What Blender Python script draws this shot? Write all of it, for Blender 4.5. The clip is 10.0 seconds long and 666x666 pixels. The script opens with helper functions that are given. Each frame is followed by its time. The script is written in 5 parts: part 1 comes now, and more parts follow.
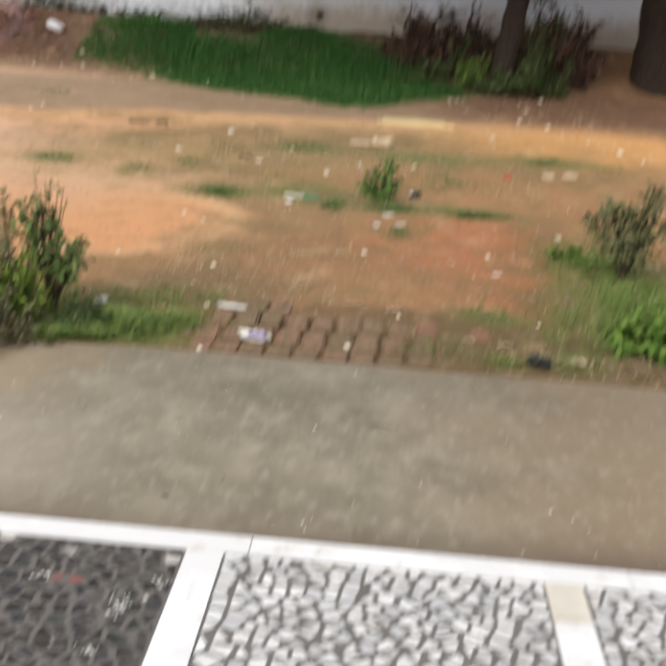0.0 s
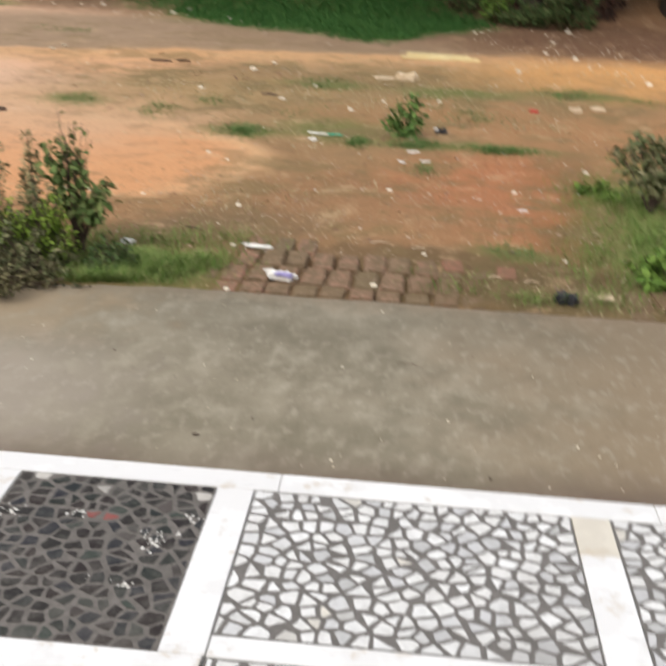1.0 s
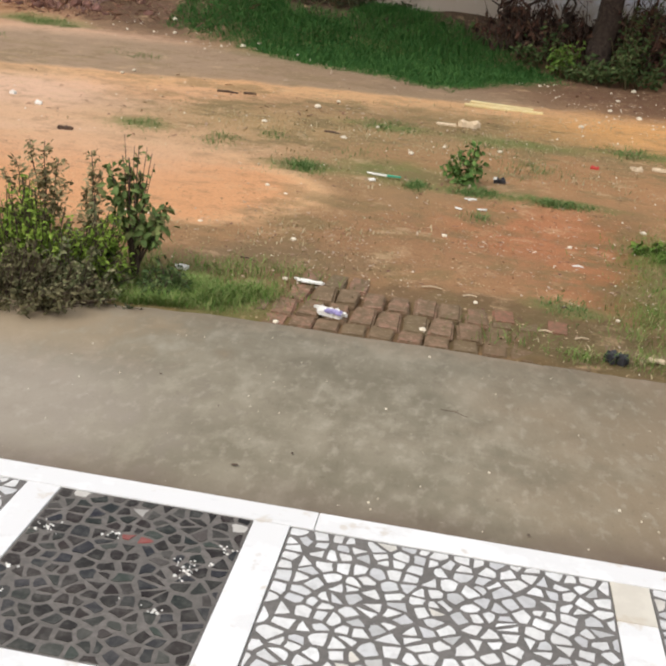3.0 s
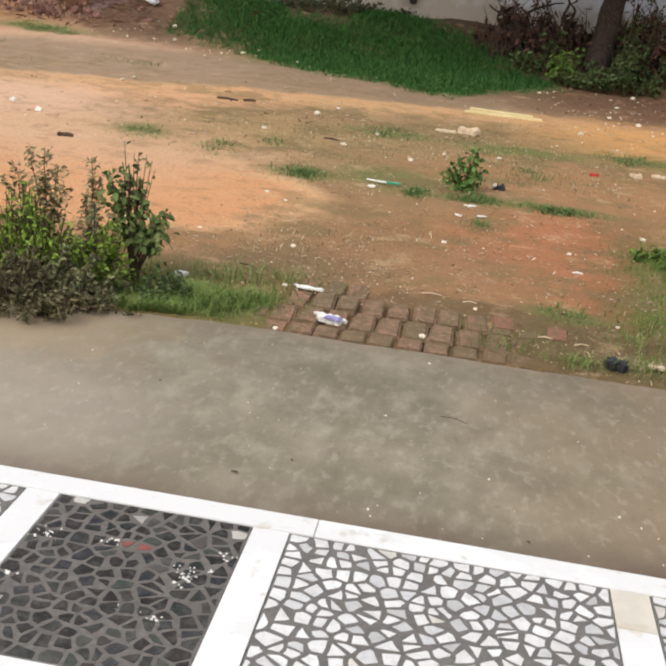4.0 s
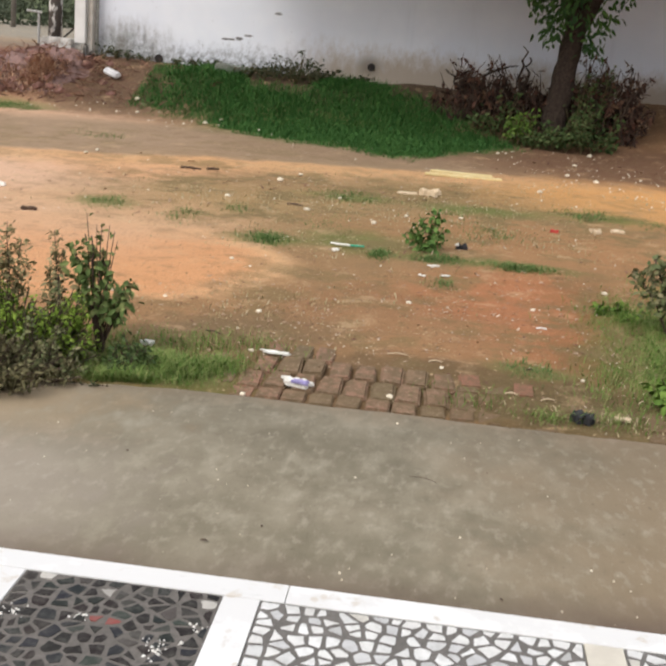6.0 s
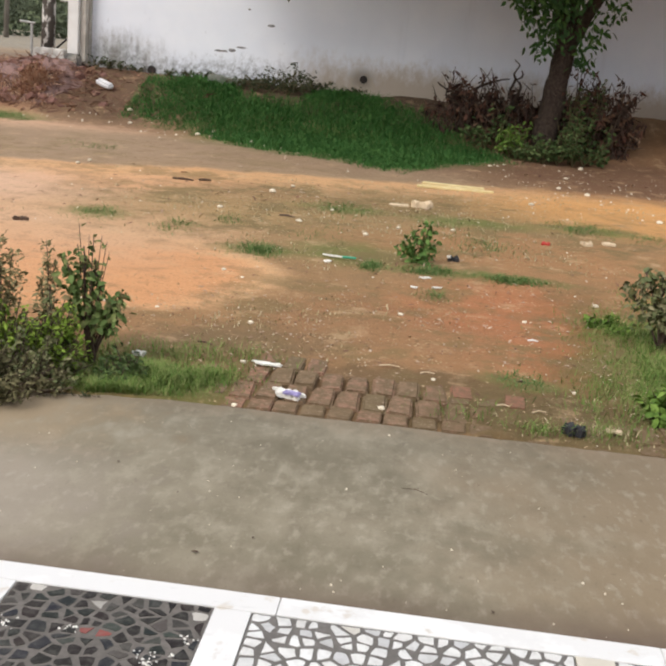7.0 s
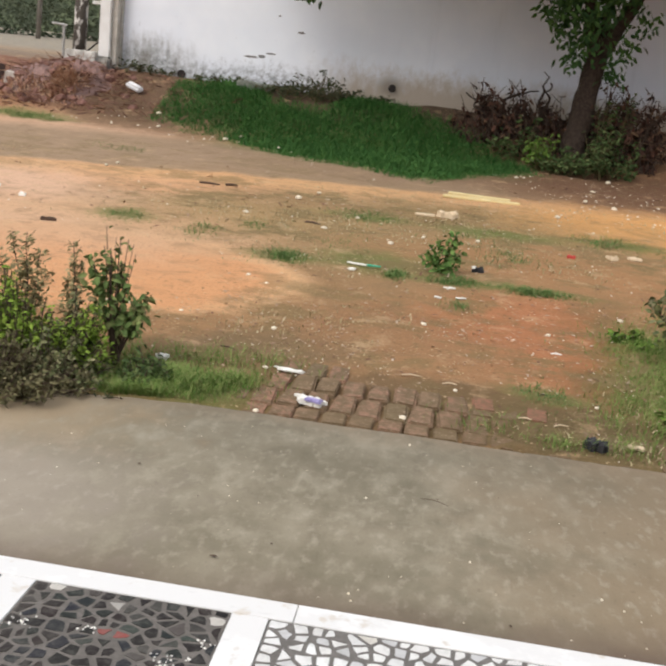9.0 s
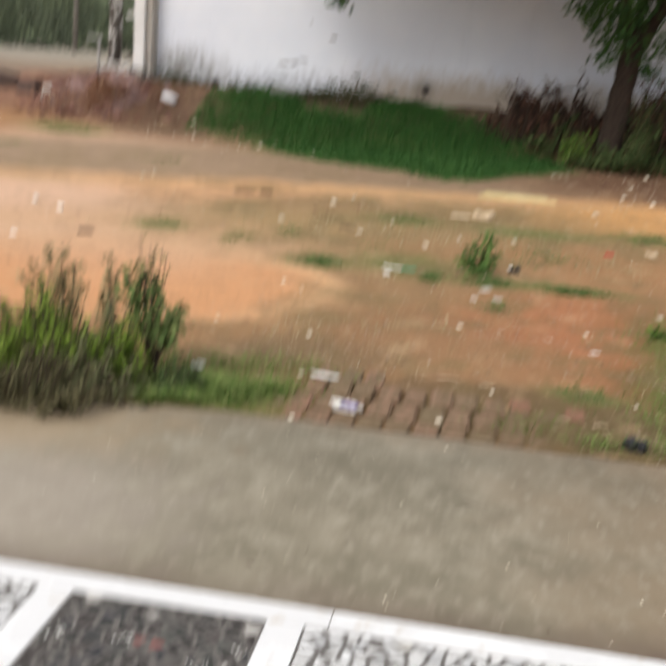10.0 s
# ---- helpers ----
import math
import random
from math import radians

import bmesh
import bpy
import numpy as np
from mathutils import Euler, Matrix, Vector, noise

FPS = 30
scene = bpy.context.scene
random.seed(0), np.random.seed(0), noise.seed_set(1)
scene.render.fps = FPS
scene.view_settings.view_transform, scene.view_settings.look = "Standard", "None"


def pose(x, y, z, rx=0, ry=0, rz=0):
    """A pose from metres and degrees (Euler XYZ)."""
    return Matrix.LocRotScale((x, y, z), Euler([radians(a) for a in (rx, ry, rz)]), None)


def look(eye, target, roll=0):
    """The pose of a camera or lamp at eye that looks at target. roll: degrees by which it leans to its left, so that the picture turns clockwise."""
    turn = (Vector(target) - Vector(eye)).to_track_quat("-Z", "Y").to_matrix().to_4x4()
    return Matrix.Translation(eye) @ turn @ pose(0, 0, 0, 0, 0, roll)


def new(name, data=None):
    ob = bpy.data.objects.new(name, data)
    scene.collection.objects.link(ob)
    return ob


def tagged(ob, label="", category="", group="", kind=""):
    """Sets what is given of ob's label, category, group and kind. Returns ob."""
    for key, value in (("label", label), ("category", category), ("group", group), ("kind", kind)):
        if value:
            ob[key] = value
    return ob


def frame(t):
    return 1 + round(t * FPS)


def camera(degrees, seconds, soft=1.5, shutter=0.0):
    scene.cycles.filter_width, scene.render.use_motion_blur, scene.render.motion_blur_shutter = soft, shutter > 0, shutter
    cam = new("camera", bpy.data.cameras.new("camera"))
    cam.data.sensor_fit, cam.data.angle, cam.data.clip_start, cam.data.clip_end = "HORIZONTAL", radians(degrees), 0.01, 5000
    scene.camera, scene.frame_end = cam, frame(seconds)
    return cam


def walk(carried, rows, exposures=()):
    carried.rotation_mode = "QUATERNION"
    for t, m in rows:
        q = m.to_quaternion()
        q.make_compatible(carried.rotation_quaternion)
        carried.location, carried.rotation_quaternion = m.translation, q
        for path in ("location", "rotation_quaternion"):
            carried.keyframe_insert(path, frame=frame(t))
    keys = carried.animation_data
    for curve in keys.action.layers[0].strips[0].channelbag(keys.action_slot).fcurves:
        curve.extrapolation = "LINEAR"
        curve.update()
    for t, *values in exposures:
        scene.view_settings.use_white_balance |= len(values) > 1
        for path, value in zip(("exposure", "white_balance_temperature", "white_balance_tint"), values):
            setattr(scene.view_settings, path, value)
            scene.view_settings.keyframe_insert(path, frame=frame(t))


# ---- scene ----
cam = camera(35.4, 10.0, soft=2.6, shutter=1.2)

PATH = [
    (0, (0.218, -0.475, 1.49), (0.136, 1.422, 0.861), 4.0),
    (0.5, (0.222, -0.475, 1.481), (0.116, 1.369, 0.714), 2.6),
    (0.6, (0.203, -0.47, 1.473), (0.111, 1.373, 0.702), 2.7),
    (1, (0.216, -0.484, 1.495), (0.094, 1.369, 0.753), 2.9),
    (1.5, (0.196, -0.474, 1.488), (-0.015, 1.395, 0.809), 5.8),
    (2, (0.187, -0.475, 1.49), (-0.025, 1.387, 0.793), 6.5),
    (2.5, (0.193, -0.476, 1.493), (-0.016, 1.389, 0.803), 6.5),
    (4, (0.194, -0.477, 1.494), (-0.017, 1.396, 0.826), 6.5),
    (4.5, (0.194, -0.477, 1.493), (-0.033, 1.386, 0.802), 6.5),
    (5, (0.204, -0.474, 1.49), (0.004, 1.397, 0.815), 6.1),
    (5.5, (0.216, -0.483, 1.499), (0.037, 1.418, 0.904), 4.9),
    (7, (0.213, -0.488, 1.5), (0.055, 1.435, 0.974), 5.2),
    (7.5, (0.21, -0.489, 1.502), (0.046, 1.436, 0.986), 5.5),
    (8, (0.204, -0.489, 1.502), (0.034, 1.437, 0.991), 5.9),
    (8.5, (0.201, -0.489, 1.503), (0.009, 1.433, 0.986), 6.4),
    (9, (0.204, -0.49, 1.503), (0.004, 1.432, 0.986), 6.4),
    (9.5, (0.193, -0.483, 1.499), (-0.055, 1.428, 0.964), 6.1),
    (9.8, (0.199, -0.467, 1.489), (-0.077, 1.434, 0.93), 5.6),
    (9.9, (0.206, -0.470, 1.493), (-0.071, 1.433, 0.941), 5.4),
    (10, (0.238, -0.482, 1.511), (-0.042, 1.430, 0.994), 4.4),
]
walk(cam, [(t, look(eye, target, roll)) for t, eye, target, roll in PATH])

# ---- light ----
world = bpy.data.worlds.new("sky")
scene.world = world
world.use_nodes = True
wn = world.node_tree.nodes
sky = wn.new("ShaderNodeTexSky")
sky.sky_type = "NISHITA"
sky.sun_disc = False
sky.sun_elevation, sky.sun_rotation = radians(44), radians(218)
sky.air_density, sky.dust_density = 1.0, 4.0
haze = wn.new("ShaderNodeMixRGB")
haze.inputs[0].default_value = 0.75
haze.inputs[2].default_value = (7.0, 7.0, 7.2, 1)
world.node_tree.links.new(sky.outputs[0], haze.inputs[1])
world.node_tree.links.new(haze.outputs[0], wn["Background"].inputs[0])
wn["Background"].inputs[1].default_value = 0.13
sun = new("sun", bpy.data.lights.new("sun", "SUN"))
sun.data.energy, sun.data.angle, sun.data.color = 1.5, radians(25), (1.0, 0.96, 0.90)
sun.matrix_world = look((-5, -6.5, 8), (0, 0, 0))
scene.view_settings.exposure = 0.2


# ---- materials ----
class Nodes:
    """A short way to write node materials."""

    def __init__(self, name, rough=0.8, spec=0.3):
        self.m = bpy.data.materials.new(name)
        self.m.use_nodes = True
        self.t = self.m.node_tree
        self.b = self.t.nodes["Principled BSDF"]
        self.b.inputs["Roughness"].default_value = rough
        self.b.inputs["Specular IOR Level"].default_value = spec
        self.pos = self.t.nodes.new("ShaderNodeNewGeometry").outputs["Position"]

    def link(self, a, b):
        self.t.links.new(a, b)

    def noise(self, scale, detail=4.0, vec=None, rough=0.6, stretch=None):
        n = self.t.nodes.new("ShaderNodeTexNoise")
        n.inputs["Scale"].default_value = scale
        n.inputs["Detail"].default_value = detail
        n.inputs["Roughness"].default_value = rough
        v = vec or self.pos
        if stretch:
            v = self.vmath("MULTIPLY", v, stretch)
        self.link(v, n.inputs["Vector"])
        return n

    def vmath(self, op, a, b):
        n = self.t.nodes.new("ShaderNodeVectorMath")
        n.operation = op
        for k, v in enumerate((a, b)):
            if isinstance(v, tuple):
                n.inputs[k].default_value = v
            else:
                self.link(v, n.inputs[k])
        return n.outputs["Value"] if op in ("LENGTH", "DOT_PRODUCT") else n.outputs["Vector"]

    def math(self, op, a, b=0.0):
        n = self.t.nodes.new("ShaderNodeMath")
        n.operation = op
        for k, v in enumerate((a, b)):
            if isinstance(v, (int, float)):
                n.inputs[k].default_value = v
            else:
                self.link(v, n.inputs[k])
        return n.outputs[0]

    def step(self, v, a, b, lo=0.0, hi=1.0):
        n = self.t.nodes.new("ShaderNodeMapRange")
        n.interpolation_type = "SMOOTHSTEP"
        self.link(v, n.inputs[0])
        for k, x in enumerate((a, b, lo, hi)):
            n.inputs[k + 1].default_value = x
        return n.outputs[0]

    def mix(self, fac, a, b, blend="MIX"):
        n = self.t.nodes.new("ShaderNodeMixRGB")
        n.blend_type = blend
        for k, v in enumerate((fac, a, b)):
            if isinstance(v, (int, float)):
                n.inputs[k].default_value = v
            elif isinstance(v, tuple):
                n.inputs[k].default_value = (*v, 1)
            else:
                self.link(v, n.inputs[k])
        return n.outputs[0]

    def random(self):
        return self.t.nodes.new("ShaderNodeObjectInfo").outputs["Random"]

    def island(self):
        return self.t.nodes.new("ShaderNodeNewGeometry").outputs["Random Per Island"]

    def ramp(self, v, stops):
        n = self.t.nodes.new("ShaderNodeValToRGB")
        e = n.color_ramp.elements
        while len(e) < len(stops):
            e.new(0.5)
        for q, (p, c) in zip(e, stops):
            q.position, q.color = p, (*c, 1)
        self.link(v, n.inputs[0])
        return n.outputs[0]

    def bump(self, h, strength=0.4, dist=0.01):
        n = self.t.nodes.new("ShaderNodeBump")
        n.inputs["Strength"].default_value = strength
        n.inputs["Distance"].default_value = dist
        self.link(h, n.inputs["Height"])
        self.link(n.outputs[0], self.b.inputs["Normal"])

    def done(self, col):
        if isinstance(col, tuple):
            self.b.inputs["Base Color"].default_value = (*col, 1)
        else:
            self.link(col, self.b.inputs["Base Color"])
        return self.m


def plain(name, a, b, scale=30.0, rough=0.8, spec=0.3, bump=0.3, dist=0.004):
    """Two colours mingled at a coarse and a fine scale, with relief."""
    n = Nodes(name, rough, spec)
    f1, f2 = n.noise(scale), n.noise(scale * 0.17, 3)
    c = n.mix(n.step(f1.outputs[0], 0.3, 0.7), a, b)
    c = n.mix(n.step(f2.outputs[0], 0.35, 0.7, 0.0, 0.5), c, tuple(0.6 * x for x in b))
    n.bump(f1.outputs[0], bump, dist)
    return n.done(c)


def leafy(name, stops, rough=0.7, spec=0.15):
    """Leaf colours that differ from leaf to leaf."""
    n = Nodes(name, rough, spec)
    c = n.ramp(n.island(), stops)
    c = n.mix(n.step(n.noise(25, 2).outputs[0], 0.35, 0.7, 0.0, 0.45), c, tuple(0.5 * x for x in stops[0][1]))
    n.b.inputs["Subsurface Weight"].default_value = 0.0
    return n.done(c)


def soil_material():
    n = Nodes("soil", 0.95, 0.1)
    warp = n.noise(0.9, 4)
    fine = n.noise(9, 5)
    off = n.vmath("MULTIPLY", n.vmath("SUBTRACT", warp.outputs["Color"], (0.5, 0.5, 0.5)), (1.1, 1.1, 0))
    off2 = n.vmath("MULTIPLY", n.vmath("SUBTRACT", fine.outputs["Color"], (0.5, 0.5, 0.5)), (0.5, 0.5, 0))
    p = n.vmath("ADD", n.vmath("ADD", n.pos, off), off2)

    near = n.vmath("ADD", n.pos, n.vmath("ADD", n.vmath("MULTIPLY", off, (0.4, 0.4, 0)), n.vmath("MULTIPLY", off2, (0.5, 0.5, 0))))

    def patch(col, x, y, rx, ry, c, soft=0.25, amount=1.0, q=None):
        d = n.vmath("SUBTRACT", q or p, (x, y, 0))
        d = n.vmath("MULTIPLY", d, (1 / rx, 1 / ry, 0))
        return n.mix(n.step(n.vmath("LENGTH", d, (0, 0, 0)), 1 + soft, 1 - soft, 0.0, amount), col, c)

    col = n.mix(n.step(n.noise(1.6, 5).outputs[0], 0.38, 0.62), (0.27, 0.15, 0.08), (0.35, 0.20, 0.105))
    pale, orange = (0.58, 0.385, 0.28), (0.54, 0.28, 0.145)
    band, tan, red = (0.48, 0.305, 0.175), (0.29, 0.19, 0.105), (0.36, 0.155, 0.08)
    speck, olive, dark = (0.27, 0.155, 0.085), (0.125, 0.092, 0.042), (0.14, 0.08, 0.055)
    col = patch(col, -4.4, 8.6, 2.7, 4.2, pale, 0.3)
    col = patch(col, 0.2, 9.9, 3.6, 0.75, band, 0.45)
    col = patch(col, -0.5, 8.0, 2.1, 1.6, tan, 0.45, 0.85)
    col = patch(col, -1.3, 7.9, 1.2, 0.8, (0.38, 0.26, 0.13), 0.6, 0.7)
    col = patch(col, 0.6, 9.2, 1.3, 0.7, (0.24, 0.17, 0.085), 0.5, 0.7)
    col = patch(col, 2.2, 9.7, 1.5, 1.0, (0.58, 0.31, 0.125), 0.55, 0.9)
    col = patch(col, -2.6, 9.4, 0.9, 0.9, (0.56, 0.31, 0.165), 0.5, 0.7)
    col = patch(col, -0.55, 6.2, 1.0, 1.5, (0.26, 0.165, 0.09), 0.5, 0.8)
    col = patch(col, -2.02, 5.90, 1.36, 0.98, (0.62, 0.385, 0.22), 0.11, 0.9, near)
    col = patch(col, -2.15, 5.86, 1.31, 0.97, orange, 0.12, 0.94, near)
    col = patch(col, -2.6, 6.95, 1.5, 0.75, (0.52, 0.33, 0.205), 0.5, 0.75)
    col = patch(col, -2.5, 6.4, 1.0, 0.7, pale, 0.6, 0.25)
    col = patch(col, 0.95, 5.5, 1.05, 0.75, red, 0.5, 0.9)
    col = patch(col, 1.0, 7.5, 1.3, 0.7, (0.37, 0.18, 0.09), 0.5, 0.8)
    col = patch(col, -0.05, 5.0, 0.65, 0.55, speck, 0.6, 0.85)
    col = patch(col, -0.80, 4.55, 0.55, 0.36, (0.165, 0.118, 0.070), 0.5, 0.85)
    col = patch(col, 1.55, 4.7, 0.55, 1.4, olive, 0.5, 0.85)
    col = patch(col, 0.3, 3.95, 1.2, 0.42, (0.145, 0.095, 0.055), 0.4, 0.9)
    col = patch(col, -1.6, 3.9, 0.9, 0.55, olive, 0.4, 0.9)
    col = patch(col, 1.0, 3.85, 0.85, 0.42, (0.115, 0.088, 0.045), 0.5, 0.9)
    col = patch(col, 0.4, 8.2, 2.4, 1.4, (0.23, 0.165, 0.09), 0.6, 0.45)
    # pale orange verge with a clear edge, then shade painted as grey-brown earth
    across = n.math("SUBTRACT", n.vmath("DOT_PRODUCT", near, (-0.25, 1.0, 0.0)), 10.5)
    along = n.vmath("DOT_PRODUCT", n.pos, (1.0, 0.0, 0.0))
    verge = n.math("MULTIPLY", n.step(across, -0.95, -0.15), n.step(across, 0.10, -0.05))
    col = n.mix(n.math("MULTIPLY", verge, n.step(along, 1.6, 0.2, 0.2, 0.75)), col, (0.54, 0.325, 0.175))
    shade_band = n.math("MULTIPLY", n.step(across, -0.08, 0.16), n.step(across, 3.2, 2.2))
    col = n.mix(n.math("MULTIPLY", shade_band, n.step(along, 2.4, 0.0, 0.0, 0.88)), col, (0.265, 0.195, 0.138))
    col = patch(col, -3.6, 13.2, 1.5, 0.8, (0.20, 0.13, 0.085), 0.5, 0.8)
    # shade below the trees, painted into the soil as dark brown
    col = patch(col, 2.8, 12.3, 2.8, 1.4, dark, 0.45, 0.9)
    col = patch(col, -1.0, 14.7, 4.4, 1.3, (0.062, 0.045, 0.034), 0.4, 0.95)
    col = patch(col, -7.5, 15.4, 3.0, 1.6, (0.20, 0.15, 0.12), 0.3, 0.95)
    col = patch(col, -5.4, 14.3, 1.9, 1.1, (0.20, 0.10, 0.075), 0.35, 0.9)
    col = patch(col, -9.0, 40.0, 16.0, 23.0, (0.27, 0.25, 0.22), 0.08)
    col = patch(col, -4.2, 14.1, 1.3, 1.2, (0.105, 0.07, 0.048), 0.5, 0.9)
    green = (0.10, 0.15, 0.045)
    for x, y, rx, ry in ((0.55, 6.57, 0.65, 0.09), (-0.95, 6.72, 0.28, 0.14), (-0.55, 8.65, 0.4, 0.16), (1.58, 8.8, 0.45, 0.16), (-0.95, 3.9, 0.36, 0.26), (1.5, 5.0, 0.35, 0.8), (0.74, 4.44, 0.2, 0.12), (-2.36, 7.4, 0.25, 0.16), (-5.45, 12.68, 0.6, 0.24), (0.6, 8.6, 0.5, 0.25), (-0.3, 6.9, 0.4, 0.3), (-1.0, 12.6, 1.6, 0.8)):
        col = patch(col, x, y, rx, ry, green, 0.6, 0.7, near)
    mottle = n.noise(2.3, 7, rough=0.72, stretch=(0.8, 1.0, 1.0))
    for x, y, rx, ry, amount in ((0.0, 8.3, 2.8, 1.7, 0.85), (0.3, 5.3, 1.6, 1.3, 0.6), (-3.2, 10.3, 2.5, 1.4, 0.4), (1.5, 4.6, 0.8, 1.2, 0.6)):
        d = n.vmath("LENGTH", n.vmath("MULTIPLY", n.vmath("SUBTRACT", p, (x, y, 0)), (1 / rx, 1 / ry, 0)), (0, 0, 0))
        m = n.math("MULTIPLY", n.step(d, 1.4, 0.6, 0.0, amount), n.step(mottle.outputs[0], 0.47, 0.60))
        col = n.mix(m, col, (0.175, 0.135, 0.068))
    mid = n.noise(3.6, 6, rough=0.7)
    col = n.mix(n.step(mid.outputs[0], 0.52, 0.70, 0.0, 0.42), col, (0.195, 0.135, 0.08))
    col = n.mix(n.step(mid.outputs[0], 0.46, 0.30, 0.0, 0.5), col, (0.50, 0.35, 0.22))
    grit = n.noise(55, 5, rough=0.75)
    col = n.mix(n.step(grit.outputs[0], 0.52, 0.72, 0.0, 0.55), col, (0.12, 0.075, 0.045))
    col = n.mix(n.step(grit.outputs[0], 0.42, 0.28, 0.0, 0.5), col, (0.58, 0.40, 0.25))
    blot = n.noise(5.5, 4)
    col = n.mix(n.step(blot.outputs[0], 0.55, 0.75, 0.0, 0.42), col, (0.17, 0.12, 0.07))
    for scale, size, amount, tint in ((38, 0.16, 0.75, (0.60, 0.45, 0.30)), (30, 0.15, 0.8, (0.10, 0.065, 0.04)), (17, 0.12, 0.7, (0.55, 0.40, 0.27)), (13, 0.13, 0.65, (0.13, 0.085, 0.05))):
        v = n.t.nodes.new("ShaderNodeTexVoronoi")
        v.inputs["Scale"].default_value = scale
        v.inputs["Randomness"].default_value = 1.0
        n.link(n.vmath("ADD", n.vmath("MULTIPLY", n.pos, (1.0, 0.8, 1.0)), n.vmath("MULTIPLY", off2, (0.12, 0.12, 0))), v.inputs["Vector"])
        few = n.step(n.noise(1.4, 4, rough=0.7).outputs[0], 0.38, 0.62, 0.15, 1.0)
        dot = n.math("MULTIPLY", n.step(v.outputs["Distance"], size * 1.5, size * 0.7, 0.0, amount), few)
        sel = n.t.nodes.new("ShaderNodeSeparateColor")
        n.link(v.outputs["Color"], sel.inputs[0])
        dot = n.math("MULTIPLY", dot, n.step(sel.outputs[0], 0.55, 0.62))
        col = n.mix(dot, col, tint)
    n.bump(n.mix(0.5, grit.outputs[0], blot.outputs[0]), 0.8, 0.025)
    col = n.mix(1.0, col, (1.22, 1.19, 1.11), "MULTIPLY")
    return n.done(col)


def concrete_material():
    n = Nodes("concrete", 0.85, 0.25)
    a, b, c = n.noise(1.8, 6), n.noise(7.5, 6, rough=0.62, stretch=(1.0, 0.6, 1.0)), n.noise(120, 3)
    col = n.mix(n.step(a.outputs[0], 0.35, 0.65), (0.205, 0.178, 0.124), (0.285, 0.248, 0.180))
    col = n.mix(n.step(b.outputs[0], 0.47, 0.72, 0.0, 0.6), col, (0.40, 0.355, 0.27))
    col = n.mix(n.step(b.outputs[0], 0.48, 0.30, 0.0, 0.5), col, (0.155, 0.13, 0.09))
    wear = n.noise(24, 5, rough=0.62, stretch=(1.0, 0.5, 1.0))
    brown = n.math("ADD", n.vmath("DOT_PRODUCT", n.pos, (0.55, 0.0, 0.0)), a.outputs[0])
    col = n.mix(n.step(brown, 0.55, 1.15, 0.0, 0.75), col, (0.265, 0.195, 0.122))
    col = n.mix(n.step(wear.outputs[0], 0.50, 0.72, 0.0, 0.46), col, (0.43, 0.38, 0.295))
    col = n.mix(n.step(wear.outputs[0], 0.38, 0.26, 0.0, 0.4), col, (0.13, 0.105, 0.075))
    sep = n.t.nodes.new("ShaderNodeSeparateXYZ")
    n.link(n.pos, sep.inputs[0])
    # concrete turns darker brown towards the porch strip, with an uneven border
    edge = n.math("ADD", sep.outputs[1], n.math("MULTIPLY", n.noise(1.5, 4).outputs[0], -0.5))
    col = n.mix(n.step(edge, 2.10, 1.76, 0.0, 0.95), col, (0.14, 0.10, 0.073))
    dust = n.vmath("LENGTH", n.vmath("MULTIPLY", n.vmath("SUBTRACT", n.pos, (-1.75, 3.35, 0)), (0.95, 1.6, 0)), (0, 0, 0))
    dust = n.math("ADD", dust, n.math("MULTIPLY", n.math("SUBTRACT", b.outputs[0], 0.5), 1.4))
    col = n.mix(n.step(dust, 1.1, 0.35, 0.0, 0.75), col, (0.40, 0.30, 0.19))
    # glare on the left of the slab, painted as a paler patch
    glare_d = n.vmath("LENGTH", n.vmath("MULTIPLY", n.vmath("SUBTRACT", n.pos, (-1.25, 2.55, 0)), (1.3, 1.7, 0)), (0, 0, 0))
    glare_d = n.math("ADD", glare_d, n.math("MULTIPLY", n.math("SUBTRACT", b.outputs[0], 0.5), 1.2))
    col = n.mix(n.step(glare_d, 1.15, 0.25, 0.0, 0.5), col, (0.43, 0.37, 0.31))
    rimd = n.math("ADD", sep.outputs[1], n.math("MULTIPLY", n.math("SUBTRACT", b.outputs[0], 0.5), 0.5))
    col = n.mix(n.step(rimd, 3.45, 3.68, 0.0, 0.55), col, (0.30, 0.225, 0.15))
    col = n.mix(n.step(c.outputs[0], 0.55, 0.8, 0.0, 0.35), col, (0.12, 0.10, 0.08))
    n.bump(n.mix(0.5, b.outputs[0], c.outputs[0]), 0.35, 0.004)
    return n.done(col)


def marble_material(name, base, vein, dirt=0.5):
    n = Nodes(name, 0.28, 0.5)
    w = n.noise(3.5, 6, rough=0.65)
    col = n.mix(n.step(w.outputs[0], 0.46, 0.54, 0.0, 0.35), base, vein)
    col = n.mix(n.step(n.noise(14, 4).outputs[0], 0.60, 0.70, 0.0, dirt), col, (0.58, 0.49, 0.37))
    smear = n.noise(9, 6, rough=0.7, stretch=(0.6, 1.6, 1.0))
    col = n.mix(n.step(smear.outputs[0], 0.60, 0.74, 0.0, 0.55), col, (0.46, 0.45, 0.43))
    col = n.mix(n.step(n.noise(6.5, 3).outputs[0], 0.70, 0.74, 0.0, 0.8), col, (0.40, 0.30, 0.19))
    n.bump(n.noise(60, 3).outputs[0], 0.05, 0.002)
    return n.done(col)


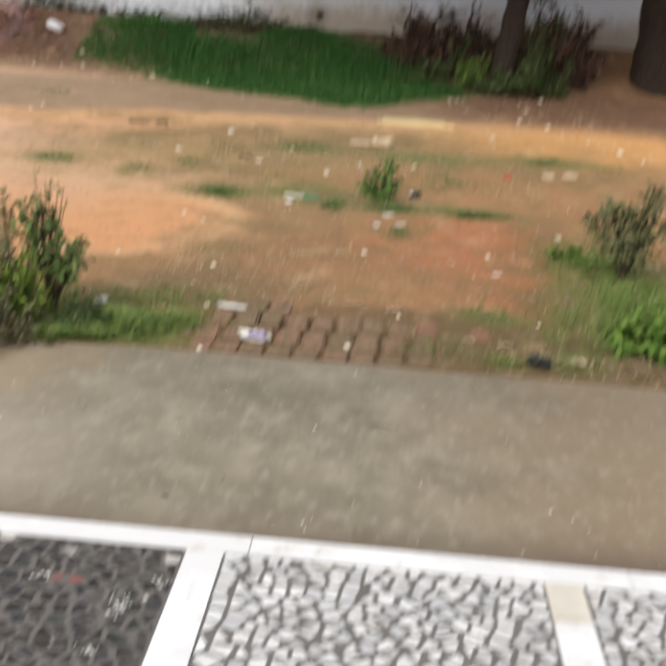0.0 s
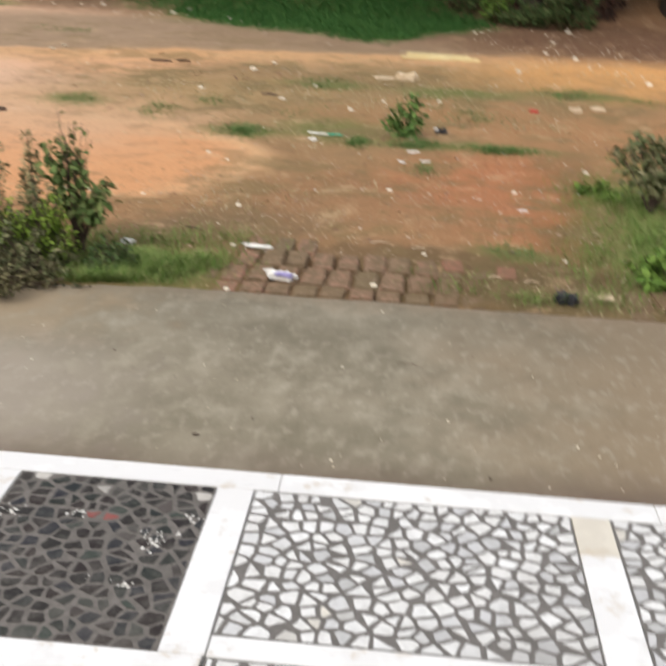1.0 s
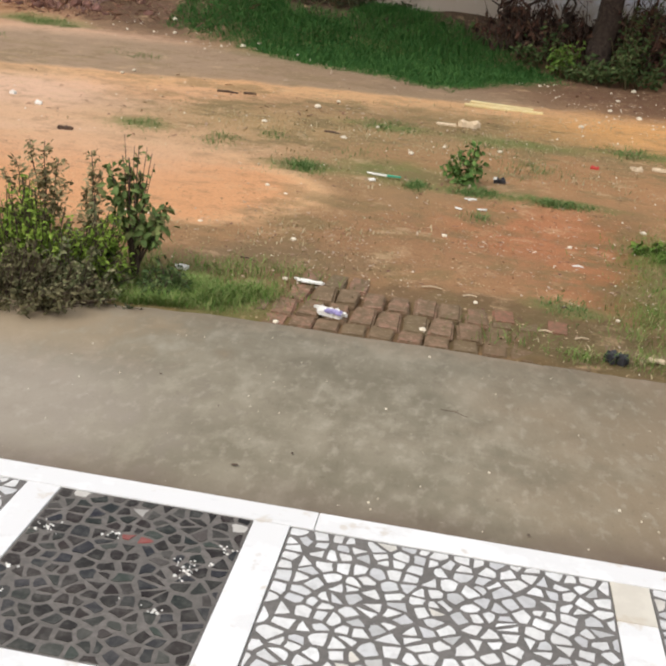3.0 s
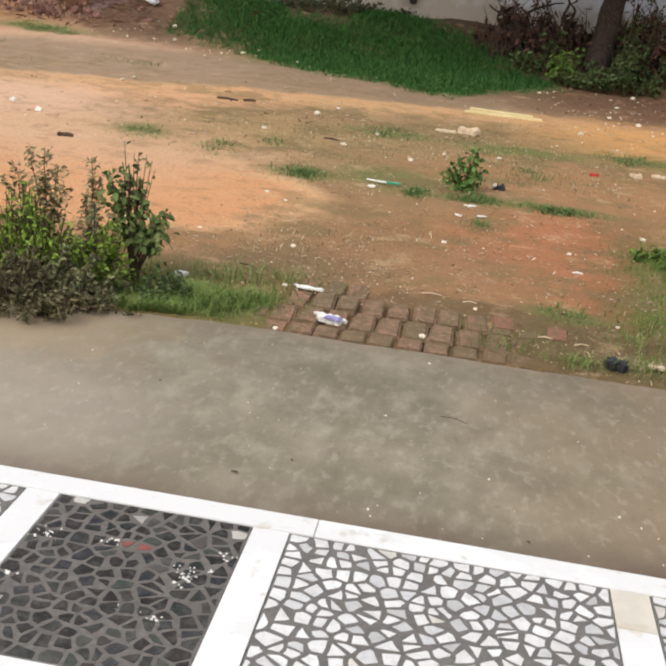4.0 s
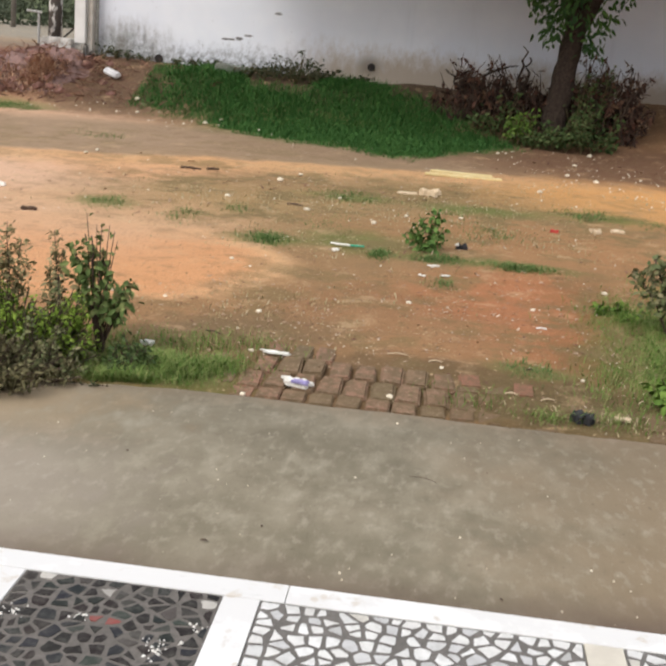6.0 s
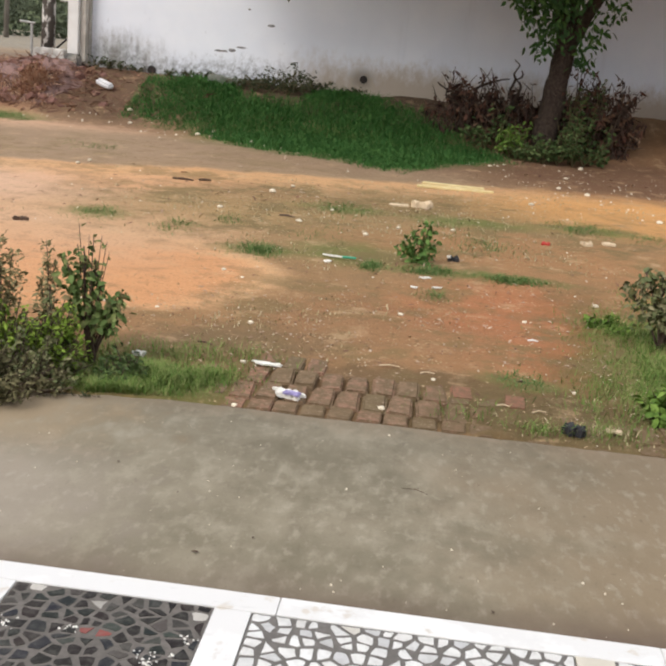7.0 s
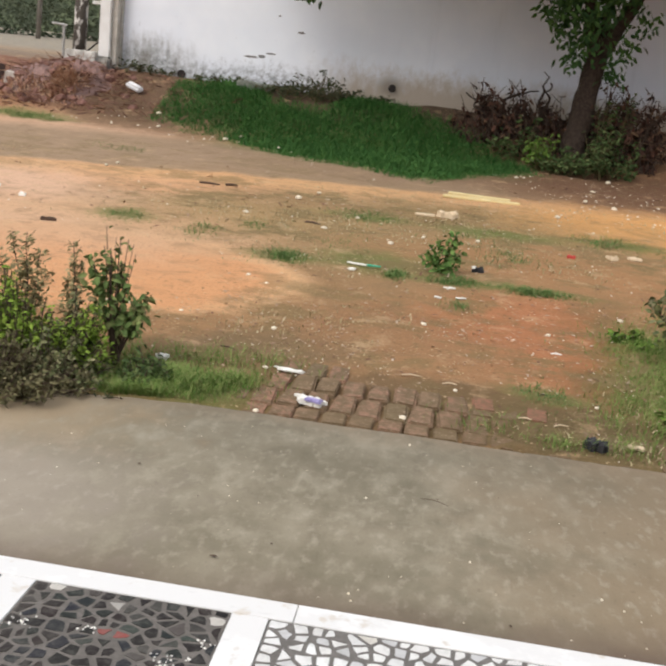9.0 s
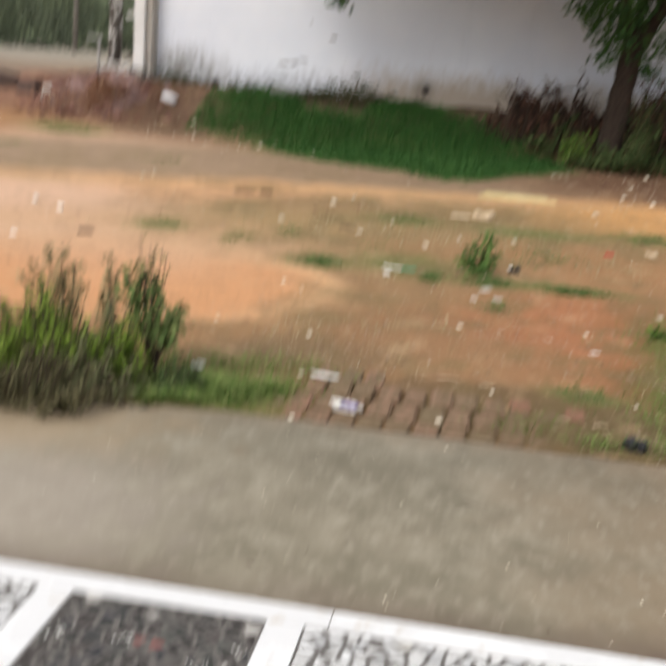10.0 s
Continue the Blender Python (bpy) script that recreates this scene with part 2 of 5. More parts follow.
def chip_material(name, stops, rough=0.3):
    n = Nodes(name, rough, 0.2)
    col = n.ramp(n.random(), stops)
    v = n.noise(34, 5, rough=0.7)
    col = n.mix(n.step(v.outputs[0], 0.42, 0.68, 0.0, 0.55), col, n.mix(0.4, col, (0.22, 0.21, 0.19)))
    film = n.noise(2.6, 4)
    col = n.mix(n.step(film.outputs[0], 0.45, 0.75, 0.0, 0.35), col, (0.21, 0.19, 0.165))
    n.bump(n.noise(90, 2).outputs[0], 0.08, 0.002)
    return n.done(col)


def wall_material():
    n = Nodes("lime_washed_plaster", 0.9, 0.15)
    sep = n.t.nodes.new("ShaderNodeSeparateXYZ")
    n.link(n.pos, sep.inputs[0])
    x, z = sep.outputs[0], sep.outputs[2]
    col = n.mix(n.step(n.noise(0.8, 4).outputs[0], 0.35, 0.7), (0.76, 0.80, 0.88), (0.84, 0.87, 0.93))
    streak = n.noise(3.0, 5, stretch=(1.0, 1.0, 0.12))
    col = n.mix(n.step(streak.outputs[0], 0.58, 0.78, 0.0, 0.22), col, (0.35, 0.35, 0.36))
    spot = n.noise(9, 7, rough=0.78, stretch=(1.0, 1.0, 0.55))
    h = n.math("ADD", z, n.math("MULTIPLY", spot.outputs[0], -0.75))
    h = n.math("ADD", h, n.math("MULTIPLY", n.noise(1.3, 3).outputs[0], -0.45))
    left = n.step(x, -1.6, -2.4)
    mould = n.math("MULTIPLY", n.step(h, 0.74, 0.40), left)
    col = n.mix(n.math("MULTIPLY", mould, n.step(n.noise(14, 6, rough=0.75).outputs[0], 0.38, 0.60, 0.15, 0.8)), col, (0.15, 0.155, 0.155))
    fleck = n.math("MULTIPLY", n.step(n.noise(11, 5, rough=0.7, stretch=(1, 1, 0.5)).outputs[0], 0.63, 0.68), n.step(z, 2.0, 1.1))
    col = n.mix(n.math("MULTIPLY", n.math("MULTIPLY", fleck, left), 0.6), col, (0.20, 0.20, 0.21))
    dirt = n.math("MULTIPLY", n.step(h, 0.85, 0.40), n.step(x, -2.4, -1.4))
    col = n.mix(n.math("MULTIPLY", dirt, 0.8), col, (0.40, 0.31, 0.20))
    moss = n.math("MULTIPLY", n.step(h, 0.95, 0.52), n.step(x, -3.6, -4.4))
    col = n.mix(n.math("MULTIPLY", moss, n.step(streak.outputs[0], 0.36, 0.58, 0.2, 0.75)), col, (0.16, 0.148, 0.115))
    ring = n.vmath("LENGTH", n.vmath("MULTIPLY", n.vmath("SUBTRACT", n.pos, (-0.98, 15.0, 1.10)), (4.0, 0.0, 5.0)), (0, 0, 0))
    ring = n.math("ADD", ring, n.math("MULTIPLY", n.math("SUBTRACT", spot.outputs[0], 0.5), 1.2))
    col = n.mix(n.step(ring, 1.0, 0.2, 0.0, 0.65), col, (0.22, 0.19, 0.15))
    n.bump(n.mix(0.6, spot.outputs[0], n.noise(60, 3).outputs[0]), 0.4, 0.008)
    return n.done(col)


SOIL = soil_material()
CONCRETE = concrete_material()
MARBLE = marble_material("white_marble", (0.87, 0.865, 0.85), (0.64, 0.63, 0.62))
CREAM = marble_material("cream_marble", (0.70, 0.65, 0.55), (0.55, 0.50, 0.42))
GROUT_D = plain("warm_grey_grout", (0.135, 0.122, 0.11), (0.19, 0.172, 0.155), 60, 0.7)
GROUT_L = plain("dark_grey_grout", (0.15, 0.14, 0.13), (0.20, 0.185, 0.17), 60, 0.7)
CHIP_D = chip_material("dark_stone_chip", [(0.0, (0.013, 0.012, 0.012)), (0.35, (0.026, 0.018, 0.017)), (0.6, (0.018, 0.024, 0.021)), (0.8, (0.018, 0.019, 0.028)), (0.95, (0.034, 0.036, 0.032)), (1.0, (0.055, 0.045, 0.042))], 0.62)
CHIP_L = chip_material("pale_marble_chip", [(0.0, (0.80, 0.80, 0.78)), (0.25, (0.74, 0.73, 0.71)), (0.5, (0.86, 0.86, 0.85)), (0.72, (0.70, 0.70, 0.69)), (0.88, (0.60, 0.60, 0.605)), (0.96, (0.50, 0.50, 0.49)), (1.0, (0.74, 0.70, 0.62))], 0.45)
CHIP_F = chip_material("faded_chip", [(0.0, (0.062, 0.056, 0.05)), (0.5, (0.042, 0.056, 0.046)), (1.0, (0.085, 0.072, 0.066))], 0.6)
CHIP_W = chip_material("white_chip", [(0.0, (0.62, 0.59, 0.54)), (1.0, (0.36, 0.34, 0.31))], 0.6)
CHIP_R = chip_material("red_chip", [(0.0, (0.34, 0.09, 0.075)), (1.0, (0.25, 0.075, 0.065))], 0.6)
WALL = wall_material()
PAINT = plain("white_paint", (0.78, 0.78, 0.77), (0.62, 0.61, 0.58), 14, 0.7)
BARK = plain("bark", (0.040, 0.029, 0.024), (0.080, 0.060, 0.047), 26, 0.95, 0.1, 1.0, 0.04)
TWIG = plain("dry_twig", (0.070, 0.050, 0.040), (0.125, 0.09, 0.068), 40, 0.9, 0.1)
STEM = plain("green_brown_stem", (0.10, 0.085, 0.04), (0.15, 0.12, 0.06), 40, 0.8, 0.2)
LEAF_TREE = leafy("tree_leaf", [(0.0, (0.030, 0.072, 0.026)), (0.6, (0.054, 0.120, 0.036)), (1.0, (0.102, 0.204, 0.054))])
LEAF_DEAD = leafy("dead_leaf", [(0.0, (0.035, 0.024, 0.020)), (0.5, (0.085, 0.050, 0.038)), (0.85, (0.15, 0.072, 0.052)), (1.0, (0.25, 0.16, 0.10))], 0.9, 0.08)
LEAF_OLIVE = leafy("olive_leaf", [(0.0, (0.103, 0.129, 0.052)), (0.5, (0.182, 0.199, 0.086)), (1.0, (0.293, 0.259, 0.147))], 0.7, 0.2)
LEAF_GREEN = leafy("green_leaf", [(0.0, (0.070, 0.140, 0.036)), (0.6, (0.120, 0.220, 0.052)), (1.0, (0.19, 0.29, 0.085))])
LEAF_DRY = leafy("dry_stalk", [(0.0, (0.13, 0.07, 0.055)), (0.5, (0.22, 0.115, 0.085)), (0.85, (0.34, 0.18, 0.11)), (1.0, (0.48, 0.34, 0.22))], 0.9, 0.1)
# far leaves: distance haze is put into their pale, greyed colour
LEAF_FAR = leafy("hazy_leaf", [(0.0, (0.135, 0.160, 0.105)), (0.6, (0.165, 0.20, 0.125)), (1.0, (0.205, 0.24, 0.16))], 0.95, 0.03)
LEAF_FLAKE = leafy("pale_flake", [(0.0, (0.36, 0.24, 0.16)), (0.6, (0.46, 0.33, 0.23)), (1.0, (0.66, 0.54, 0.42))], 0.9, 0.1)
LEAF_GREY = leafy("grey_leaf", [(0.0, (0.162, 0.147, 0.067)), (0.5, (0.279, 0.242, 0.122)), (1.0, (0.441, 0.382, 0.209))], 0.85, 0.1)
LEAF_FOOT = leafy("deep_green_leaf", [(0.0, (0.045, 0.075, 0.025)), (0.6, (0.085, 0.135, 0.045)), (1.0, (0.15, 0.19, 0.07))])
LEAF_LUSH = leafy("lush_leaf", [(0.0, (0.085, 0.165, 0.030)), (0.5, (0.145, 0.245, 0.044)), (1.0, (0.22, 0.33, 0.07))])
LEAF_WEED = leafy("dusky_leaf", [(0.0, (0.040, 0.055, 0.025)), (0.5, (0.075, 0.090, 0.045)), (1.0, (0.12, 0.105, 0.065))])
LEAF_SHRUB = leafy("shrub_leaf", [(0.0, (0.088, 0.138, 0.042)), (0.5, (0.155, 0.225, 0.068)), (0.85, (0.24, 0.28, 0.10)), (1.0, (0.29, 0.235, 0.12))])
LEAF_LIME = leafy("bright_leaf", [(0.0, (0.130, 0.210, 0.028)), (0.5, (0.210, 0.320, 0.042)), (1.0, (0.32, 0.43, 0.075))])
LEAF_BROWN = leafy("wilted_leaf", [(0.0, (0.090, 0.086, 0.042)), (0.6, (0.165, 0.150, 0.078)), (1.0, (0.27, 0.24, 0.13))], 0.9, 0.06)
GRASS = leafy("bank_grass", [(0.0, (0.040, 0.118, 0.034)), (0.6, (0.070, 0.180, 0.045)), (1.0, (0.125, 0.245, 0.068))], 0.9, 0.06)
TUFT = leafy("tuft_grass", [(0.0, (0.075, 0.150, 0.045)), (0.5, (0.14, 0.235, 0.07)), (1.0, (0.25, 0.29, 0.12))], 0.8, 0.1)
GRASS_Y = leafy("short_grass", [(0.0, (0.11, 0.205, 0.045)), (0.5, (0.19, 0.29, 0.068)), (1.0, (0.34, 0.33, 0.14))], 0.7, 0.1)
STRAW = leafy("dry_straw", [(0.0, (0.34, 0.29, 0.15)), (0.4, (0.46, 0.38, 0.22)), (1.0, (0.60, 0.50, 0.33))], 0.85, 0.1)


# ---- shapes ----
def smooth01(a):
    a = max(0.0, min(1.0, a))
    return a * a * (3 - 2 * a)


def land(x, y):
    """Height of the yard: level by the slab, rising slowly to the bank at the boundary wall."""
    if y < 2.35:
        return -0.12
    z = 0.035 * max(0.0, min(y, 15) - 4.6)
    front = 12.6 + 0.5 * smooth01((x + 0.5) / 2.0)
    z += 0.54 * smooth01((y - front) / (15.0 - front))
    if 12.8 < y < 16 and -9 < x < 7:
        z += 0.07 * noise.noise((x * 1.7, y * 1.7, 7)) * min(1.0, y - 12.8)
    return z + 0.03 * max(0.0, min(y, 20) - 15)


def obj(name, verts, faces, mat, parent=None, label="", smooth=False):
    me = bpy.data.meshes.new(name)
    me.from_pydata(verts, [], faces)
    me.materials.append(mat)
    if smooth:
        me.polygons.foreach_set("use_smooth", [True] * len(me.polygons))
    ob = new(name, me)
    if parent:
        ob.parent = parent
    if label:
        ob["label"] = label
    return ob


def from_bm(name, bm, mat, parent=None, label="", smooth=False):
    me = bpy.data.meshes.new(name)
    bm.to_mesh(me)
    bm.free()
    me.materials.append(mat)
    if smooth:
        me.polygons.foreach_set("use_smooth", [True] * len(me.polygons))
    ob = new(name, me)
    if parent:
        ob.parent = parent
    if label:
        ob["label"] = label
    return ob


def thing(name, label, category, group="", place=(0, 0, 0)):
    ob = new(name)
    ob.location = place
    return tagged(ob, label, category, group)


def box_bm(x0, x1, y0, y1, z0, z1, bevel=0.0, bm=None):
    b = bmesh.new()
    bmesh.ops.create_cube(b, size=1)
    bmesh.ops.scale(b, vec=(x1 - x0, y1 - y0, z1 - z0), verts=b.verts)
    bmesh.ops.translate(b, vec=((x0 + x1) / 2, (y0 + y1) / 2, (z0 + z1) / 2), verts=b.verts)
    if bevel:
        bmesh.ops.bevel(b, geom=b.edges[:], offset=bevel, segments=2, affect="EDGES")
    return b


def tube(path, radii, sides=6, out=None):
    """A tapered tube along a path; out gathers vertices and faces."""
    V, F = out if out else ([], [])
    base = len(V)
    n = len(path)
    for k, (p, r) in enumerate(zip(path, radii)):
        a, b = Vector(path[max(0, k - 1)]), Vector(path[min(n - 1, k + 1)])
        d = (b - a).normalized()
        u = d.orthogonal().normalized() if abs(d.z) < 0.95 else Vector((1, 0, 0))
        u = (u - d * u.dot(d)).normalized()
        v = d.cross(u)
        for s in range(sides):
            w = 2 * math.pi * s / sides
            V.append(tuple(Vector(p) + (u * math.cos(w) + v * math.sin(w)) * r))
    for k in range(n - 1):
        for s in range(sides):
            a, b = base + k * sides + s, base + k * sides + (s + 1) % sides
            F.append((a, b, b + sides, a + sides))
    F.append(tuple(base + (n - 1) * sides + s for s in range(sides)))
    F.append(tuple(base + s for s in reversed(range(sides))))
    return V, F


def leaf(out, p, d, length, width, up=None, fold=0.25, droop=0.2):
    """One folded leaf of six faces that starts at p and points along d."""
    V, F = out
    d = Vector(d).normalized()
    up = Vector(up) if up else Vector((random.uniform(-1, 1), random.uniform(-1, 1), random.uniform(0.2, 1)))
    side = d.cross(up)
    if side.length < 1e-3:
        side = d.orthogonal()
    side.normalize()
    nrm = side.cross(d)
    b, p = len(V), Vector(p)
    for t, w in ((0.0, 0.0), (0.33, 0.9), (0.7, 0.75), (1.0, 0.0)):
        c = p + d * (length * t) - nrm * (droop * length * t * t)
        if w == 0.0:
            V.append(tuple(c))
        else:
            V.append(tuple(c - side * (width / 2 * w) + nrm * (fold * width * w / 2)))
            V.append(tuple(c))
            V.append(tuple(c + side * (width / 2 * w) + nrm * (fold * width * w / 2)))
    F += [(b, b + 2, b + 1), (b, b + 3, b + 2), (b + 1, b + 2, b + 5, b + 4), (b + 2, b + 3, b + 6, b + 5), (b + 4, b + 5, b + 7), (b + 5, b + 6, b + 7)]


def blades(spots, mat, name, label, height, width=0.006, lean=0.5):
    """Grass: a bent blade of two faces at each spot (x, y, z, scale)."""
    V, F = [], []
    for x, y, z, s in spots:
        a, l = random.uniform(0, 6.283), random.uniform(0.1, lean)
        h, w = height * s * random.choice((0.5, 0.7, 0.9, 1.0, 1.3, 1.7)) * random.uniform(0.8, 1.2), width * random.uniform(0.7, 1.3)
        dx, dy = math.cos(a), math.sin(a)
        b = len(V)
        V += [(x - dy * w, y + dx * w, z - 0.01), (x + dy * w, y - dx * w, z - 0.01),
              (x + dx * l * h * 0.4 - dy * w * 0.7, y + dy * l * h * 0.4 + dx * w * 0.7, z + h * 0.6),
              (x + dx * l * h * 0.4 + dy * w * 0.7, y + dy * l * h * 0.4 - dx * w * 0.7, z + h * 0.6),
              (x + dx * l * h, y + dy * l * h, z + h)]
        F += [(b, b + 1, b + 3, b + 2), (b + 2, b + 3, b + 4)]
    return tagged(obj(name, V, F, mat), label, "grass", kind="stuff")


def in_patch(n, x, y, rx, ry, edge=0.25):
    """n spots about a place, thick in the middle and thinning out unevenly."""
    spots = []
    while len(spots) < n:
        px, py = x + rx * 0.55 * random.gauss(0, 1), y + ry * 0.6 * random.gauss(0, 1)
        if py > slab_edge(px) + 0.03 and noise.noise((px * 5, py * 5, 3.1)) + 0.6 * noise.noise((px * 17, py * 17, 1.3)) > random.uniform(-0.7, 0.5) - edge:
            r = math.hypot((px - x) / rx, (py - y) / ry)
            spots.append((px, py, land(px, py) - (0.005 if py < 4.7 else 0.0), max(0.4, 1.1 - 0.5 * r)))
    return spots


def blob(name, x, y, z, r, mat, flat=0.5, seed=0, parent=None, sub=1, label=""):
    """A lumpy stone or scrap."""
    bm = bmesh.new()
    bmesh.ops.create_icosphere(bm, subdivisions=sub, radius=r)
    for v in bm.verts:
        v.co *= 1 + 0.35 * noise.noise(v.co * (1.3 / r) + Vector((seed * 3.7, seed, 0)))
        v.co.z = v.co.z * flat
    ob = from_bm(name, bm, mat, parent, label)
    ob.location = (x, y, z)
    ob.rotation_euler = (0, 0, seed * 1.7)
    return ob


# ---- ground ----
def slab_edge(x):
    """Outer edge of the concrete apron, overrun by soil towards one end."""
    y = 3.645 + 0.012 * noise.noise((x * 3, 0, 0)) + 0.008 * noise.noise((x * 14, 2, 0))
    if x < -0.8:
        y -= 0.22 * min(1.4, (-0.8 - x)) ** 1.2 + 0.03 * noise.noise((x * 5, 4, 0)) * min(1.0, (-0.8 - x) * 4)
    return y


def ground():
    xs = [-400, -150, -60, -30, -18, -12, -9] + [-8 + 0.07 * k for k in range(200)] + [6.5, 8, 11, 16, 30, 60, 150, 400]
    ys = [-300, -100, -30, -10, -3, 1, 2.3] + [2.36 + 0.06 * k for k in range(222)] + [16, 17, 18.5, 20, 23, 27, 33, 45, 80, 160, 400]
    V, F = [], []
    for y in ys:
        for x in xs:
            z = land(x, y)
            if 2.35 < y < 16 and -9 < x < 7:
                soft = max(0.0, min(1.0, (y - 3.3) / 1.2))
                z += (0.022 * noise.noise((x * 1.1, y * 1.1, 0)) + 0.012 * noise.noise((x * 4, y * 4, 5))) * (0.3 + 0.7 * soft) + 0.006 * noise.noise((x * 11, y * 11, 9))
                if y < 4.7:
                    z -= 0.005
                if -0.8 < x < 0.9 and 3.6 < y < 4.56:
                    z -= 0.011 * smooth01((0.62 - x) / 0.3) * smooth01((x + 0.66) / 0.2) * smooth01((4.40 - 0.25 * smooth01((x + 0.1) / 0.2) - y) / 0.10 + 0.5)
                if y < slab_edge(x) - 0.02:
                    z = -0.08
            V.append((x, y, z))
    w = len(xs)
    for j in range(len(ys) - 1):
        for i in range(w - 1):
            a = j * w + i
            F.append((a, a + 1, a + w + 1, a + w))
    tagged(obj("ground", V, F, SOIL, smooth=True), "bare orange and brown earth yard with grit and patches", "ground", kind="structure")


ground()


def slab():
    V, F = [], []
    xs = [-9, -6, -4, -3] + [-2.4 + 0.05 * k for k in range(97)] + [3, 4.5, 7, 10]
    for x in xs:
        e = max(2.75, slab_edge(x))
        for y, z in ((1.86, 0.0), (2.2, 0.0), (2.7, 0.0), (e - 0.012, 0.0), (e, -0.010), (e + 0.002, -0.12)):
            V.append((x, y, z + (0.003 * noise.noise((x * 2, y * 2, 0)) if y < e - 0.02 else 0)))
    for i in range(len(xs) - 1):
        for k in range(5):
            a = i * 6 + k
            F.append((a, a + 6, a + 7, a + 1))
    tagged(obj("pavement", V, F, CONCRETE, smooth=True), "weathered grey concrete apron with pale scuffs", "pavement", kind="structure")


slab()

# porch floor: plinth, marble strips, and panels of broken stone set in grout
FLOOR = 0.12
tagged(from_bm("porch_plinth", box_bm(-6, 6, -3.0, 1.905, -0.1, FLOOR - 0.03), GROUT_L), "cement plinth of the raised porch", "floor", kind="structure")


def clip(poly, px, py, nx, ny):
    """The part of a convex polygon where (p - P) . n <= 0."""
    out = []
    for k in range(len(poly)):
        a, b = poly[k], poly[(k + 1) % len(poly)]
        da, db = (a[0] - px) * nx + (a[1] - py) * ny, (b[0] - px) * nx + (b[1] - py) * ny
        if da <= 0:
            out.append(a)
        if da * db < 0:
            t = da / (da - db)
            out.append((a[0] + t * (b[0] - a[0]), a[1] + t * (b[1] - a[1])))
    return out


def chips(x0, x1, y0, y1, step, gap, seed):
    """Broken pieces that fill a panel: convex cells round scattered seeds, each drawn in by half a joint."""
    rnd = random.Random(seed)
    nx, ny = round((x1 - x0) / step), round((y1 - y0) / (step * 0.92))
    pts = []
    for j in range(ny):
        for i in range(nx):
            pts.append((x0 + (i + 0.5 + rnd.uniform(-0.46, 0.46) + 0.5 * (j % 2) - 0.25) * (x1 - x0) / nx, y0 + (j + 0.5 + rnd.uniform(-0.40, 0.40)) * (y1 - y0) / ny))
    cells = []
    for p in pts:
        poly = [(x0, y0), (x1, y0), (x1, y1), (x0, y1)]
        for q in pts:
            d = math.hypot(q[0] - p[0], q[1] - p[1])
            if 0 < d < 3.2 * step:
                ux, uy = (q[0] - p[0]) / d, (q[1] - p[1]) / d
                g = gap * rnd.uniform(0.8, 1.35)
                poly = clip(poly, p[0] + ux * (d / 2 - g / 2), p[1] + uy * (d / 2 - g / 2), ux, uy)
                if len(poly) < 3:
                    break
        if len(poly) >= 3:
            g = gap * 0.55
            for a, b, c, d in ((x0 + g, 0, -1, 0), (x1 - g, 0, 1, 0), (0, y0 + g, 0, -1), (0, y1 - g, 0, 1)):
                poly = clip(poly, a, b, c, d) if len(poly) >= 3 else poly
            # broken pieces have few corners
            want = rnd.choice((3, 4, 4, 4, 5, 5, 5, 6))
            while len(poly) > want:
                m = len(poly)
                size = [abs((poly[k][0] - poly[k - 1][0]) * (poly[(k + 1) % m][1] - poly[k - 1][1]) - (poly[k][1] - poly[k - 1][1]) * (poly[(k + 1) % m][0] - poly[k - 1][0])) for k in range(m)]
                poly.pop(size.index(min(size)))
            # odd pieces lose a corner
            if len(poly) >= 3 and rnd.random() < 0.3:
                w = rnd.uniform(0, 6.283)
                r = step * rnd.uniform(0.24, 0.42)
                poly = clip(poly, p[0] + math.cos(w) * r, p[1] + math.sin(w) * r, math.cos(w), math.sin(w))
        if len(poly) >= 3:
            area = abs(sum(poly[k][0] * poly[(k + 1) % len(poly)][1] - poly[(k + 1) % len(poly)][0] * poly[k][1] for k in range(len(poly)))) / 2
            if area > 0.1 * step * step:
                cells.append((p, poly))
    return cells


def roughened(poly, p, rnd, by):
    """The outline about p, turned a little, with a bend in each longer side."""
    w = rnd.uniform(-0.10, 0.10)
    cw, sw = 0.985 * math.cos(w), 0.985 * math.sin(w)
    out = []
    pts = [((a - p[0]) * cw - (b - p[1]) * sw, (a - p[0]) * sw + (b - p[1]) * cw) for a, b in poly]
    for k in range(len(pts)):
        a, b = pts[k], pts[(k + 1) % len(pts)]
        d = math.hypot(b[0] - a[0], b[1] - a[1])
        out.append((a[0] * 0.97 + rnd.uniform(-by, by) * 0.5, a[1] * 0.97 + rnd.uniform(-by, by) * 0.5))
        if d > 0.014:
            f, o = rnd.uniform(0.3, 0.7), rnd.uniform(-by, by)
            out.append((a[0] + (b[0] - a[0]) * f + (b[1] - a[1]) / d * o, a[1] + (b[1] - a[1]) * f - (b[0] - a[0]) / d * o))
    return out


